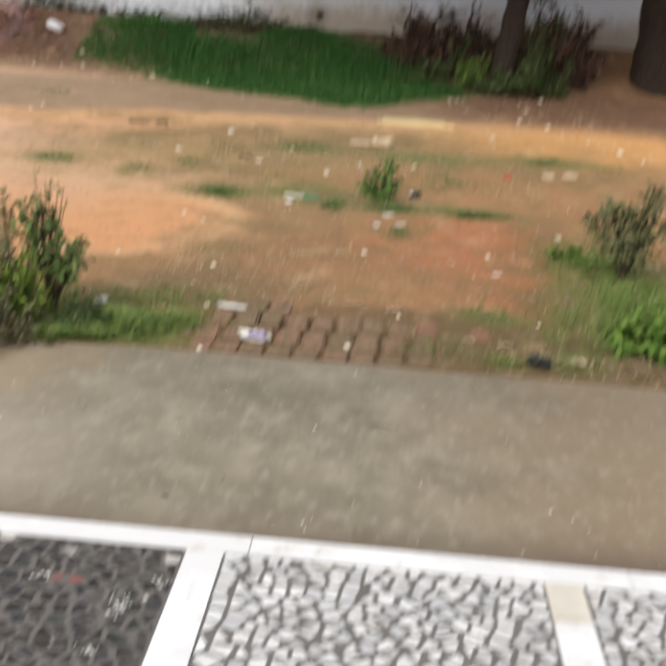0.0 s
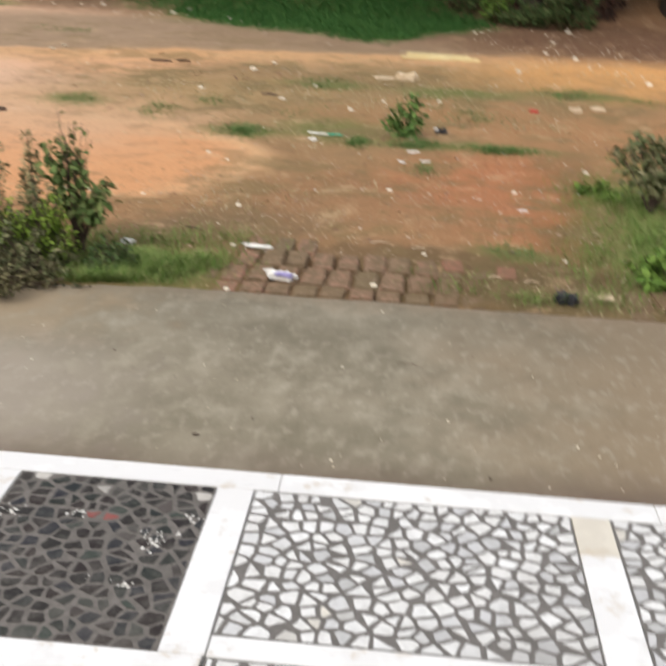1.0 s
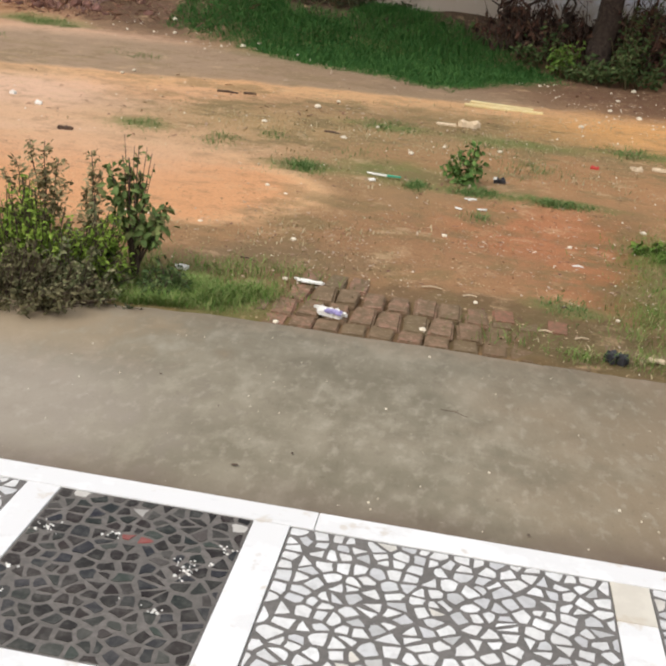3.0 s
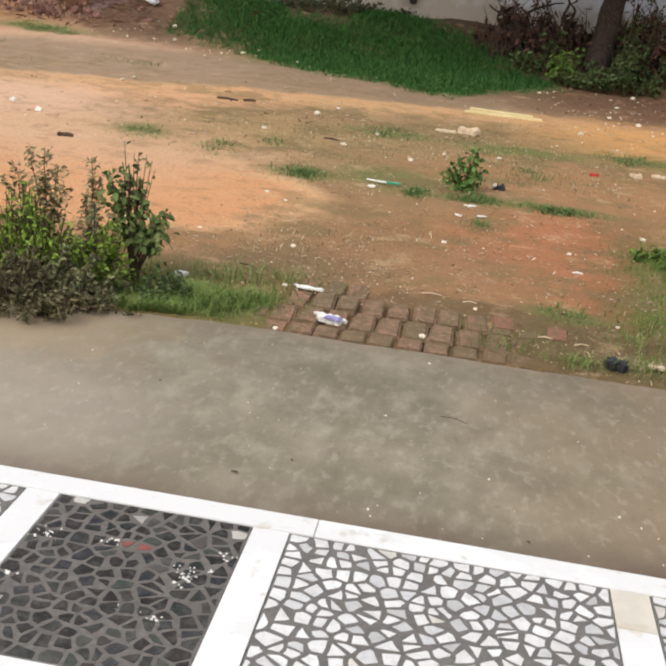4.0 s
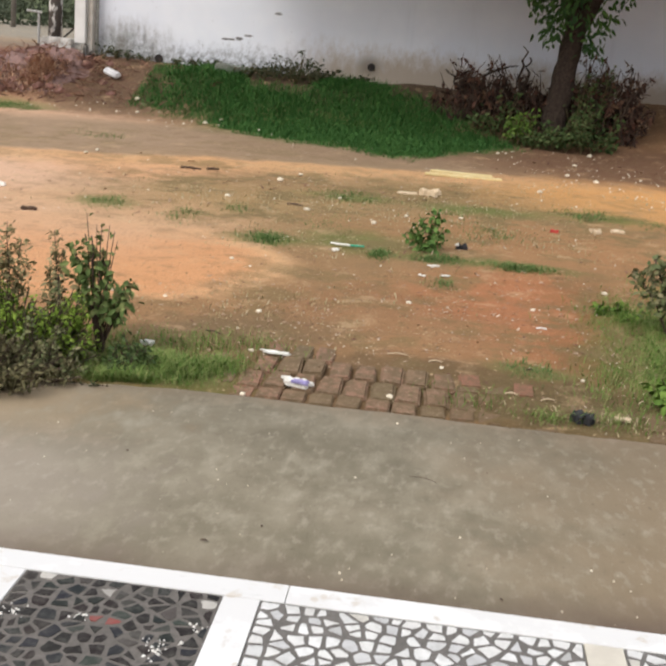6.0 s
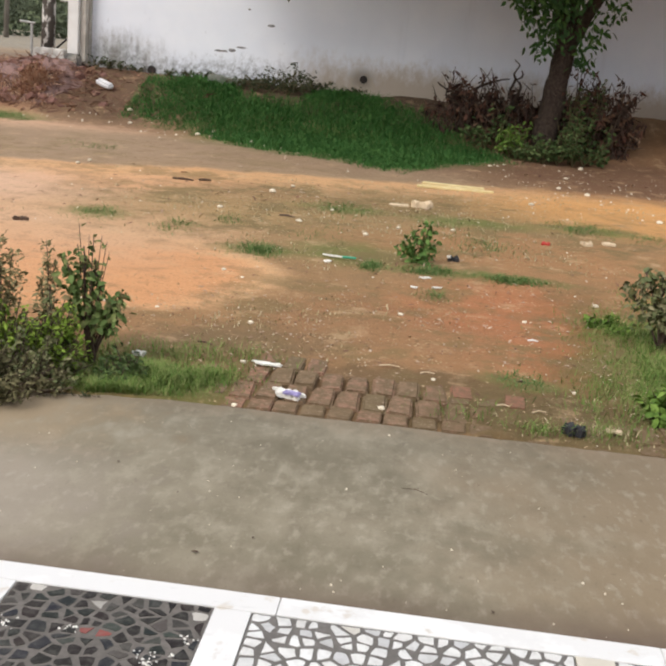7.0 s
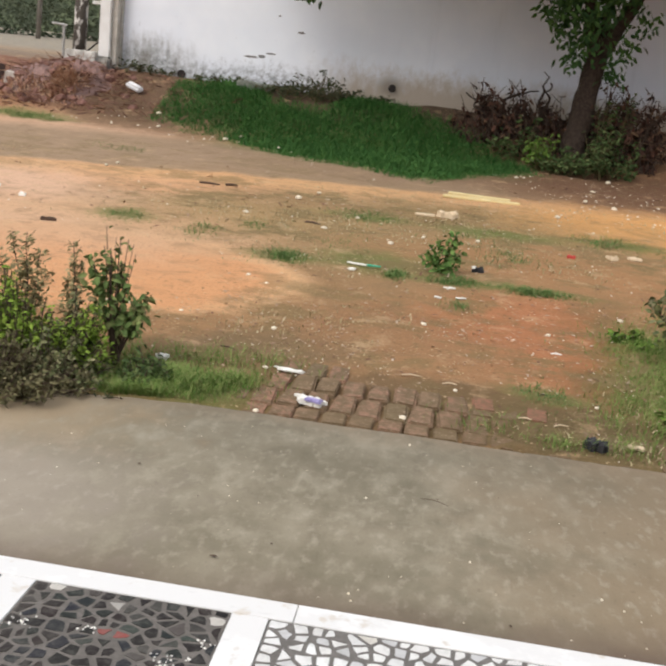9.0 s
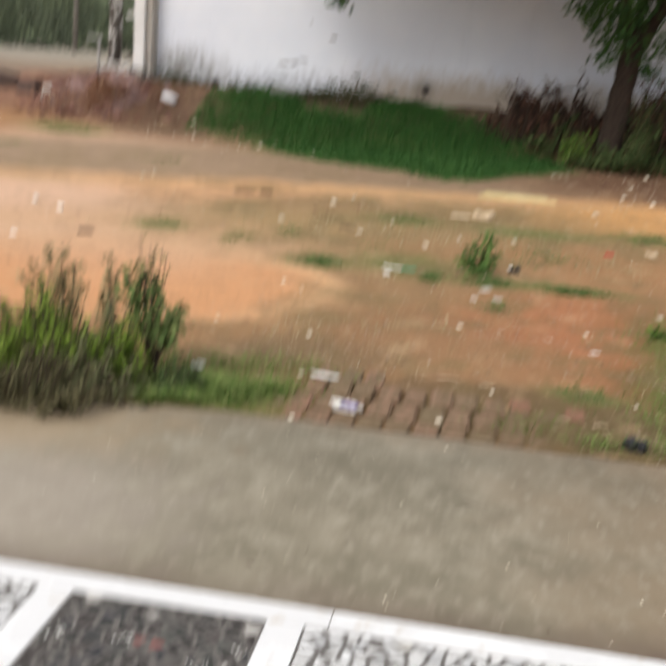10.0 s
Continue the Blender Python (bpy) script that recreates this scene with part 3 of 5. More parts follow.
def panel(x0, x1, y0, y1, dark, seed):
    lab = "floor panel of dark broken stone pieces in grey grout" if dark else "floor panel of pale broken marble pieces in dark grout"
    base = tagged(from_bm("floor_panel", box_bm(x0 + 0.0002, x1 - 0.0002, y0 + 0.0002, y1 - 0.0002, FLOOR - 0.03, FLOOR - 0.0012), GROUT_D if dark else GROUT_L), lab, "floor", kind="structure")
    rnd = random.Random(seed + 50)
    cells = chips(x0, x1, y0, y1, 0.0435, 0.0094, seed) if dark else chips(x0, x1, y0, y1, 0.0455, 0.0096, seed)
    for p, poly in cells:
        poly = roughened(poly, p, rnd, 0.0026 if dark else 0.0018)
        n = len(poly)
        h = FLOOR + rnd.uniform(-0.0006, 0.0006)
        V = [(a, b, FLOOR - 0.012) for a, b in poly] + [(a, b, h) for a, b in poly]
        F = [tuple(range(n, 2 * n))] + [(k, (k + 1) % n, n + (k + 1) % n, n + k) for k in range(n)]
        mat = CHIP_L
        if dark:
            mat = CHIP_D
            if any(math.hypot(p[0] - a, p[1] - b) < 0.024 for a, b in ((-0.60, 1.757), (-0.678, 1.80), (-0.64, 1.80), (-0.498, 1.80), (-0.25, 1.80))):
                mat = CHIP_W
            elif math.hypot(p[0] + 0.483, p[1] - 1.645) < 0.043:
                mat = CHIP_R
            elif rnd.random() < 0.09 + 0.5 * max(0.0, noise.noise((p[0] * 6, p[1] * 6, 4.4))):
                mat = CHIP_F
        ob = obj("stone_piece", V, F, mat, base)
        ob.location = (p[0], p[1], 0)


def strip(x0, x1, y0, y1, mat=None, label="white marble strip"):
    b = from_bm("marble_strip", box_bm(x0, x1, y0, y1, FLOOR - 0.03, FLOOR + 0.001, 0.0015), mat or MARBLE)
    return tagged(b, label + " laid in the porch floor", "floor strip", "marble strips of the porch floor", kind="structure")


# edge strips, with butt joints
for a, b in ((-6.0, -4.6), (-4.598, -3.1), (-3.098, -1.55), (-1.548, -0.0575), (-0.0555, 0.909), (0.911, 2.4), (2.402, 3.9), (3.902, 6.0)):
    strip(a, b, 1.832, 1.921)
for x0, x1, mats in ((-1.92, -1.83, 0), (-0.819, -0.728, 0), (-0.212, -0.118, 0), (0.687, 0.782, 1), (1.70, 1.79, 0)):
    if mats:
        strip(x0, x1, 1.665, 1.830, CREAM, "cream marble strip")
        strip(x0, x1, 1.05, 1.664)
    else:
        strip(x0, x1, 1.18 if x0 < -0.2 else 1.05, 1.830)
strip(-1.9, -0.122, 1.085, 1.178)
strip(-0.114, 0.685, 1.178, 1.244)
strip(0.784, 1.70, 1.085, 1.178)
panel(-0.726, -0.214, 1.18, 1.830, True, 3)
panel(-0.116, 0.685, 1.246, 1.830, False, 8)
panel(0.784, 1.698, 1.18, 1.830, False, 12)
panel(-1.828, -0.821, 1.18, 1.830, False, 17)
panel(-0.114, 0.685, 0.95, 1.176, False, 23)
panel(-0.726, -0.214, 0.95, 1.083, True, 29)

# house wall behind the porch
tagged(from_bm("wall_south", box_bm(-6, 6, -3.2, -3.0, -0.1, 3.2), PAINT), "plain pale house wall behind the porch", "wall", kind="structure")

# ---- boundary wall and gate ----
tagged(from_bm("wall_north", box_bm(-5.0, 14, 15.0, 15.24, 0.2, 4.2), WALL), "white lime-washed boundary wall with black mould stains", "wall", kind="structure")

# pipe weep holes in the wall: short clay pipes
PIPE = plain("dark_pipe", (0.03, 0.027, 0.025), (0.06, 0.05, 0.045), 40, 0.9)
for x, z, r in ((-0.95, 1.09, 0.055), (-4.08, 0.95, 0.062)):
    V, F = [], []
    for k, (rr, y) in enumerate(((r, 0.25), (r, -0.02), (r * 0.72, -0.02), (r * 0.72, 0.24))):
        for s in range(16):
            a = 2 * math.pi * s / 16
            V.append((rr * math.cos(a), y, rr * math.sin(a)))
    for k in range(3):
        for s in range(16):
            F.append((k * 16 + s, k * 16 + (s + 1) % 16, (k + 1) * 16 + (s + 1) % 16, (k + 1) * 16 + s))
    # dark disc in the mouth, in place of the shade inside the pipe
    for s in range(16):
        a = 2 * math.pi * s / 16
        V.append((r * 0.73 * math.cos(a), -0.008, r * 0.73 * math.sin(a)))
    F.append(tuple(64 + s for s in range(16)))
    ob = tagged(obj("drain_pipe", V, F, PIPE), "dark round drain pipe end in the boundary wall", "pipe", "drain pipes in the wall")
    ob.location = (x, 15.0, z)
# dark scars where the wash has flaked off
SCAR = plain("flaked_plaster", (0.16, 0.16, 0.17), (0.26, 0.25, 0.25), 30, 0.95)
for x, z, w, h in ((-3.05, 1.31, 0.10, 0.016), (-2.90, 1.33, 0.06, 0.026), (-2.77, 1.38, 0.08, 0.014), (-2.35, 1.72, 0.06, 0.02), (-2.68, 1.92, 0.02, 0.012)):
    rnd = random.Random(int(x * 100))
    pts = [(x + w * math.cos(a) * rnd.uniform(0.7, 1.2), z + h * math.sin(a) * rnd.uniform(0.6, 1.3)) for a in (0.524 * k for k in range(12))]
    V = [(a, 14.997, b) for a, b in pts] + [(a, 15.01, b) for a, b in pts]
    F = [tuple(reversed(range(12)))] + [(k, (k + 1) % 12, 12 + (k + 1) % 12, 12 + k) for k in range(12)]
    obj("plaster_scar", V, F, SCAR, bpy.data.objects["wall_north"])

# broken masonry block at the foot of the wall
bm = box_bm(-0.24, 0.24, -0.12, 0.12, -0.2, 0.10, 0.015)
bmesh.ops.subdivide_edges(bm, edges=bm.edges[:], cuts=2, use_grid_fill=True)
for v in bm.verts:
    v.co += Vector((noise.noise(v.co * 9), noise.noise(v.co * 9 + Vector((5, 0, 0))), noise.noise(v.co * 9 + Vector((0, 5, 0))))) * 0.02
ob = tagged(from_bm("masonry_block", bm, plain("mossy_cement", (0.30, 0.30, 0.27), (0.16, 0.18, 0.14), 18, 0.95)), "grey broken cement block half sunk in the bank", "block")
ob.location = (-2.92, 14.72, 0.86)
ob.rotation_euler = (0.05, 0.06, 0.1)

# gate: square pillar, low plinth, round post, pipe stand
gate = thing("gate_pillar", "white painted square gate pillar with a beige side", "gate pillar")
from_bm("shaft", box_bm(-5.27, -5.11, 14.72, 14.95, 1.08, 4.0, 0.008), plain("gate_white", (0.86, 0.86, 0.85), (0.80, 0.79, 0.77), 6, 0.6), gate)
from_bm("side_band", box_bm(-5.108, -5.03, 14.80, 15.0, 0.95, 4.0, 0.006), plain("beige_wash", (0.74, 0.70, 0.63), (0.56, 0.52, 0.46), 10, 0.9), gate, "beige washed side band")
# grey strip that paints the shade in the corner of pillar and wall
from_bm("corner_shadow_strip", box_bm(-5.028, -5.002, 14.93, 15.2, 0.7, 4.0, 0.004), plain("corner_shade_wash", (0.62, 0.60, 0.56), (0.42, 0.40, 0.36), 12, 0.9), gate, "grey strip put in for the corner shade at the wall end")
from_bm("hinge_bracket", box_bm(-5.42, -5.265, 14.80, 14.84, 1.80, 1.85, 0.004), PAINT, gate, "white steel hinge bracket")
from_bm("foot", box_bm(-5.30, -5.08, 14.66, 14.98, 0.72, 1.078, 0.03), plain("stained_foot", (0.40, 0.38, 0.34), (0.10, 0.10, 0.10), 9, 0.95), gate, "stained grey foot")
plinth = tagged(from_bm("gate_sill", box_bm(-5.80, -5.31, 14.75, 14.98, 0.85, 1.13, 0.02), plain("chipped_paint", (0.74, 0.72, 0.68), (0.36, 0.34, 0.31), 7, 0.9)), "chipped white low sill beside the gate pillar", "sill")
V, F = tube([(-5.76, 15.25, 0.9), (-5.75, 15.25, 1.6), (-5.74, 15.25, 2.6), (-5.74, 15.25, 4.2)], [0.105, 0.10, 0.095, 0.09], 14)
n = Nodes("patchy_post", 0.9, 0.15)
c = n.mix(n.step(n.noise(4.5, 5, stretch=(1.6, 1.6, 0.8)).outputs[0], 0.47, 0.53), (0.085, 0.075, 0.065), (0.62, 0.61, 0.58))
tagged(obj("post", V, F, n.done(c), smooth=True), "round post with flaking white paint behind the sill", "post")
V, F = tube([(-6.15, 15.6, 0.85), (-6.15, 15.6, 1.46)], [0.022, 0.022], 8)
tube([(-6.34, 15.6, 1.475), (-6.10, 15.6, 1.46)], [0.018, 0.018], 8, (V, F))
tagged(obj("pipe_stand", V, F, plain("worn_steel", (0.30, 0.30, 0.29), (0.5, 0.49, 0.47), 20, 0.6)), "thin steel pipe stand by the gate", "pipe")
V, F = tube([(-5.60, 15.1, 1.10), (-5.38, 15.1, 1.30)], [0.014, 0.014], 6)
tagged(obj("steel_rod", V, F, PIPE), "dark steel rod leaning on the gate sill", "rod")

# greenery and a road beyond the gate
bd = Nodes("far_greenery", 0.9, 0.1)
c = bd.mix(bd.step(bd.noise(0.9, 6).outputs[0], 0.4, 0.62), (0.085, 0.10, 0.07), (0.17, 0.21, 0.12))
tagged(obj("backdrop", [(-60, 42, 0), (20, 42, 0), (20, 42, 14), (-60, 42, 14)], [(0, 1, 2, 3)], bd.done(c)), "dark far greenery beyond the road", "backdrop", kind="structure")
out = ([], [])
rnd = random.Random(5)
for k in range(15000):
    x = rnd.uniform(-15.5, -7)
    h = 1.0 + 2.6 * (0.5 + 0.5 * noise.noise((x * 0.5, 2, 0)))
    z = 0.6 + h * rnd.random()
    p = (x, min(38.0, 26.0 + 2.6 * max(0.0, x + 12.6)) + rnd.uniform(-0.8, 0.8) - 0.25 * (z - 1), z)
    leaf(out, p, (rnd.uniform(-1, 1), rnd.uniform(-1, 0.2), rnd.uniform(-0.8, 0.6)), rnd.uniform(0.10, 0.22), rnd.uniform(0.05, 0.10))
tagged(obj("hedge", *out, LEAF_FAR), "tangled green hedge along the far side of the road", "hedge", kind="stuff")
V, F = tube([(-10.1, 24, 0.85), (-10.06, 24, 2.4), (-10.1, 24, 4.5)], [0.065, 0.055, 0.05], 9)
tagged(obj("pole", V, F, plain("grey_wood", (0.16, 0.145, 0.125), (0.22, 0.20, 0.17), 9, 0.9), smooth=True), "thin grey wooden pole beyond the gate", "pole")

# ---- rubble by the gate ----
RUB = plain("laterite_rubble", (0.34, 0.215, 0.19), (0.21, 0.14, 0.125), 9, 0.95, 0.1, 0.8, 0.02)
BROKEN = plain("broken_brick", (0.30, 0.16, 0.13), (0.20, 0.11, 0.09), 18, 0.95, 0.1, 0.6)


def heap(cx, cy, rx, ry, h, mat, label):
    V, F, N = [], [], 44
    for j in range(N + 1):
        for i in range(N + 1):
            u, v = 2 * i / N - 1, 2 * j / N - 1
            x, y = cx + rx * u, cy + ry * v
            r = math.hypot(u, v) + 0.25 * noise.noise((x * 2, y * 2, 4))
            z = h * smooth01(1.1 - r) + 0.10 * noise.noise((x * 5, y * 5, 1)) * smooth01(1.2 - r) + 0.05 * noise.noise((x * 13, y * 13, 1)) * smooth01(1.2 - r)
            V.append((x, y, land(x, y) - 0.07 + z))
    for j in range(N):
        for i in range(N):
            a = j * (N + 1) + i
            F.append((a, a + 1, a + N + 2, a + N + 1))
    return tagged(obj("earth_mound", V, F, mat), label, "heap")


heap(-5.5, 14.1, 1.1, 0.85, 0.30, RUB, "reddish brown heap of earth and broken brick by the gate")
heap(-4.75, 14.25, 0.85, 0.75, 0.10, SOIL, "low dark brown mound of earth beside the wall")
rnd = random.Random(9)
for k in range(64):
    x, y = rnd.gauss(-5.6, 0.5), rnd.uniform(13.3, 14.7)
    s = rnd.uniform(0.03, 0.11)
    top = land(x, y) + 0.22 * smooth01(1.1 - math.hypot((x + 5.5) / 1.1, (y - 14.1) / 0.85))
    ob = blob("brick_fragment", x, y, top - 0.03, s, BROKEN, 0.7, k)
    ob.rotation_euler = (rnd.uniform(-0.6, 0.6), rnd.uniform(-0.6, 0.6), rnd.uniform(0, 6))
    tagged(ob, "broken reddish brick fragment on the rubble heap", "rubble", "rubble by the gate")
for x, y, z, a in ((-6.95, 14.1, 0.80, 0.2), (-6.56, 14.0, 0.74, -0.1)):
    ob = from_bm("concrete_block", box_bm(-0.16, 0.16, -0.1, 0.1, -0.14, 0.09, 0.012), plain("brown_block", (0.15, 0.10, 0.085), (0.09, 0.065, 0.055), 14, 0.95))
    ob.location, ob.rotation_euler = (x, y, z), (0.1 * a, a, a)
    tagged(ob, "dark brown block on the rubble by the gate", "block", "blocks by the gate")
ob = from_bm("plaster_block", box_bm(-0.085, 0.085, -0.06, 0.06, -0.09, 0.09, 0.014), plain("stained_plaster", (0.62, 0.58, 0.53), (0.46, 0.41, 0.36), 14, 0.9))
ob.location, ob.rotation_euler = (-6.2, 13.85, 0.67), (0.1, 0.12, 0.25)
tagged(ob, "pale broken block of plaster beside the rubble", "block")
for x, y, z, r in ((-6.25, 13.6, 0.56, 0.1), (-5.6, 13.9, 0.82, 0.09)):
    ob = tagged(blob("plaster_lump", x, y, z, r, BROKEN, 0.6, int(r * 100)), "rounded lump of old mauve plaster on the rubble", "rubble", "plaster lumps")
out = ([], [])
for k in range(1500):
    x, y = rnd.gauss(-5.3, 0.8), rnd.uniform(13.1, 14.6)
    top = land(x, y) + 0.22 * smooth01(1.1 - math.hypot((x + 5.5) / 1.1, (y - 14.1) / 0.85))
    leaf(out, (x, y, top), (rnd.uniform(-1, 1), rnd.uniform(-1, 1), rnd.uniform(-0.1, 0.5)), rnd.uniform(0.08, 0.26), rnd.uniform(0.006, 0.022))
tagged(obj("dry_litter", *out, LEAF_DRY), "dry reddish leaves and stalks on the rubble", "leaf litter", kind="stuff")
spots = []
for n, x, y, rx, ry in ((1500, -5.4, 13.75, 0.24, 0.3), (300, -5.9, 13.6, 0.4, 0.25)):
    spots += [(a, b, land(a, b) + 0.22 * smooth01(1.1 - math.hypot((a + 5.5) / 1.1, (b - 14.1) / 0.85)), w) for a, b, c, w in in_patch(n, x, y, rx, ry, 0.5)]
blades(spots, leafy("tan_straw", [(0.0, (0.40, 0.22, 0.14)), (0.6, (0.52, 0.33, 0.22)), (1.0, (0.62, 0.46, 0.33))], 0.9, 0.1), "straw", "pale dry straw strewn over the rubble heap", 0.075, 0.008, 2.4)
ob = tagged(from_bm("white_sack", box_bm(-0.13, 0.13, -0.06, 0.06, 0, 0.075, 0.025), plain("white_plastic", (0.86, 0.86, 0.86), (0.72, 0.72, 0.74), 12, 0.5)), "crumpled white plastic sack on the bank", "sack")
ob.location, ob.rotation_euler = (-4.47, 14.02, 0.70), (0.25, 0.28, -0.35)

# ---- trees ----


def limb(path, r0, r1, steps=7, wig=0.03, seed=0):
    """Points and radii along a bent limb through the path's points."""
    P, R = [], []
    m = len(path) - 1
    for k in range(m * steps + 1):
        s = k / steps
        i = min(m - 1, int(s))
        f = s - i
        a, b = Vector(path[i]), Vector(path[i + 1])
        p = a.lerp(b, f)
        t = k / (m * steps)
        p += Vector((noise.noise((t * 5, seed, 0)), noise.noise((t * 5, seed, 7)), 0)) * wig
        P.append(p)
        R.append((r0 + (r1 - r0) * t) * (1 + 0.12 * noise.noise((t * 9, seed, 3))))
    return P, R


def leaf_cluster(out, p, n, spread, length, hang=0.7, rnd=random):
    for _ in range(n):
        q = Vector(p) + Vector((rnd.gauss(0, spread), rnd.gauss(0, spread), rnd.gauss(0, spread * 0.8)))
        d = (rnd.uniform(-1, 1), rnd.uniform(-1, 1), -hang * rnd.uniform(0.4, 1.6) + 0.25)
        leaf(out, q, d, length * rnd.uniform(0.6, 1.2), length * rnd.uniform(0.36, 0.52))


def big_tree():
    t = thing("tree", "dark-barked tree with drooping green leaves before the wall", "tree", place=(1.58, 13.5, 0.3))
    inv = Matrix.Translation((-1.58, -13.5, -0.3))
    rnd = random.Random(21)
    P, R = limb([(1.56, 13.45, 0.15), (1.60, 13.55, 0.75), (1.66, 13.7, 1.3), (1.74, 13.8, 1.85)], 0.17, 0.135, 6, 0.03, 1)
    R[0], R[1], R[2] = 0.24, 0.20, 0.18
    V, F = tube([inv @ p for p in P], R, 14)
    for v_i, v in enumerate(V):
        V[v_i] = tuple(Vector(v) * (1 + 0.02 * noise.noise(Vector(v) * 14)))
    obj("trunk", V, F, BARK, t, smooth=True)
    limbs = [([(1.72, 13.8, 1.75), (1.60, 13.75, 2.2), (1.42, 13.7, 2.9), (1.0, 13.5, 3.9)], 0.115, 0.04),
             ([(1.74, 13.8, 1.8), (1.98, 13.8, 2.25), (2.2, 13.75, 2.8), (2.7, 13.6, 3.9)], 0.115, 0.045),
             ([(1.74, 13.8, 1.85), (1.80, 13.9, 2.5), (1.9, 14.0, 3.4), (1.9, 13.9, 4.6)], 0.08, 0.03),
             ([(1.3, 13.65, 3.1), (0.2, 13.9, 3.4), (-1.0, 14.2, 3.1), (-2.15, 14.5, 2.5)], 0.04, 0.012),
             ([(2.3, 13.75, 3.0), (3.2, 13.5, 3.3), (4.2, 13.3, 3.4)], 0.05, 0.015)]
    for k, (path, a, b) in enumerate(limbs):
        P, R = limb(path, a, b, 6, 0.05, k + 3)
        V, F = tube([inv @ p for p in P], R, 9)
        obj("limb", V, F, BARK, t, smooth=True)
    out = ([], [])
    # drooping sprays near the fork
    for x, z, n in ((1.05, 2.35, 26), (1.18, 2.22, 22), (1.30, 2.05, 22), (1.40, 1.86, 20), (1.46, 1.74, 12), (1.28, 2.45, 24), (1.5, 2.45, 22), (1.42, 2.25, 18), (1.75, 2.4, 20), (1.90, 1.72, 10), (2.0, 1.85, 14), (2.08, 2.02, 12), (2.2, 2.2, 10), (2.35, 2.35, 8), (1.92, 2.5, 16), (1.93, 1.58, 8), (2.12, 2.5, 14), (1.62, 2.2, 18), (1.55, 2.0, 16), (1.35, 2.3, 18), (1.2, 2.5, 20), (1.6, 2.62, 24), (1.8, 2.62, 24), (1.4, 2.62, 24)):
        leaf_cluster(out, inv @ Vector((x, 13.65 + rnd.uniform(-0.15, 0.15), z)), int(n * 2.2), 0.085, 0.115, 0.9, rnd)
    # unseen high canopy, added and shaped to shade the wall and the bank
    for k in range(1650):
        a, r = rnd.uniform(0, 6.283), math.sqrt(rnd.random())
        c = Vector((0.7 + 4.2 * r * math.cos(a), 13.0 + 1.8 * r * math.sin(a), 3.0 + 2.8 * rnd.random() * (1.15 - r) + 0.5 * rnd.random()))
        if noise.noise(c * 0.8) > -0.35 + 0.40 * smooth01((-0.8 - c.x) / 2.0):
            leaf_cluster(out, inv @ c, 14, 0.2, 0.20, 0.6, rnd)
    for x, z, n in ((1.52, 1.75, 8), (1.62, 1.95, 10), (1.75, 2.1, 10), (1.9, 1.95, 9), (1.70, 2.35, 14), (1.88, 2.3, 12), (1.55, 2.3, 12), (1.95, 1.62, 7), (1.48, 2.1, 10), (1.82, 2.5, 14), (1.5, 2.55, 16), (1.3, 2.5, 14)):
        leaf_cluster(out, inv @ Vector((x, 13.42, z)), n, 0.06, 0.12, 1.2, rnd)
    for x, z, n in ((-2.2, 2.22, 14), (-2.2, 2.33, 16), (-2.15, 2.5, 16), (-2.0, 2.6, 14), (-1.6, 2.85, 16), (-1.0, 3.1, 18), (-0.3, 3.3, 20)):
        leaf_cluster(out, inv @ Vector((x, 14.5 if x < -1.8 else 14.2, z)), n, 0.07, 0.13, 1.2, rnd)
    obj("crown", *out, LEAF_TREE, t)


big_tree()


def side_tree():
    t = thing("tree", "thick dark tree trunk standing by the boundary wall", "tree", place=(3.68, 14.0, 0.4))
    P, R = limb([(0, 0, -0.2), (0.0, 0.05, 0.9), (0.02, 0.1, 2.0), (0.15, 0.0, 3.4)], 0.40, 0.27, 6, 0.03, 8)
    obj("trunk", *tube(P, R, 16), BARK, t, smooth=True)
    rnd = random.Random(4)
    for k, path in enumerate(([(0.1, 0, 3.0), (0.9, -0.3, 4.0), (1.7, -0.5, 4.8)], [(0.1, 0, 3.1), (-0.6, -0.4, 4.1), (-1.0, -0.7, 5.0)])):
        P, R = limb(path, 0.15, 0.05, 6, 0.06, k + 20)
        obj("limb", *tube(P, R, 9), BARK, t, smooth=True)
    out = ([], [])
    # crown out of view, added for more shade on the right
    for k in range(80):
        a, r = rnd.uniform(0, 6.283), math.sqrt(rnd.random())
        leaf_cluster(out, (0.4 + 2.6 * r * math.cos(a), -0.4 + 1.6 * r * math.sin(a), rnd.uniform(3.0, 5.2)), 13, 0.22, 0.17, 0.7, rnd)
    obj("crown", *out, LEAF_TREE, t)


side_tree()


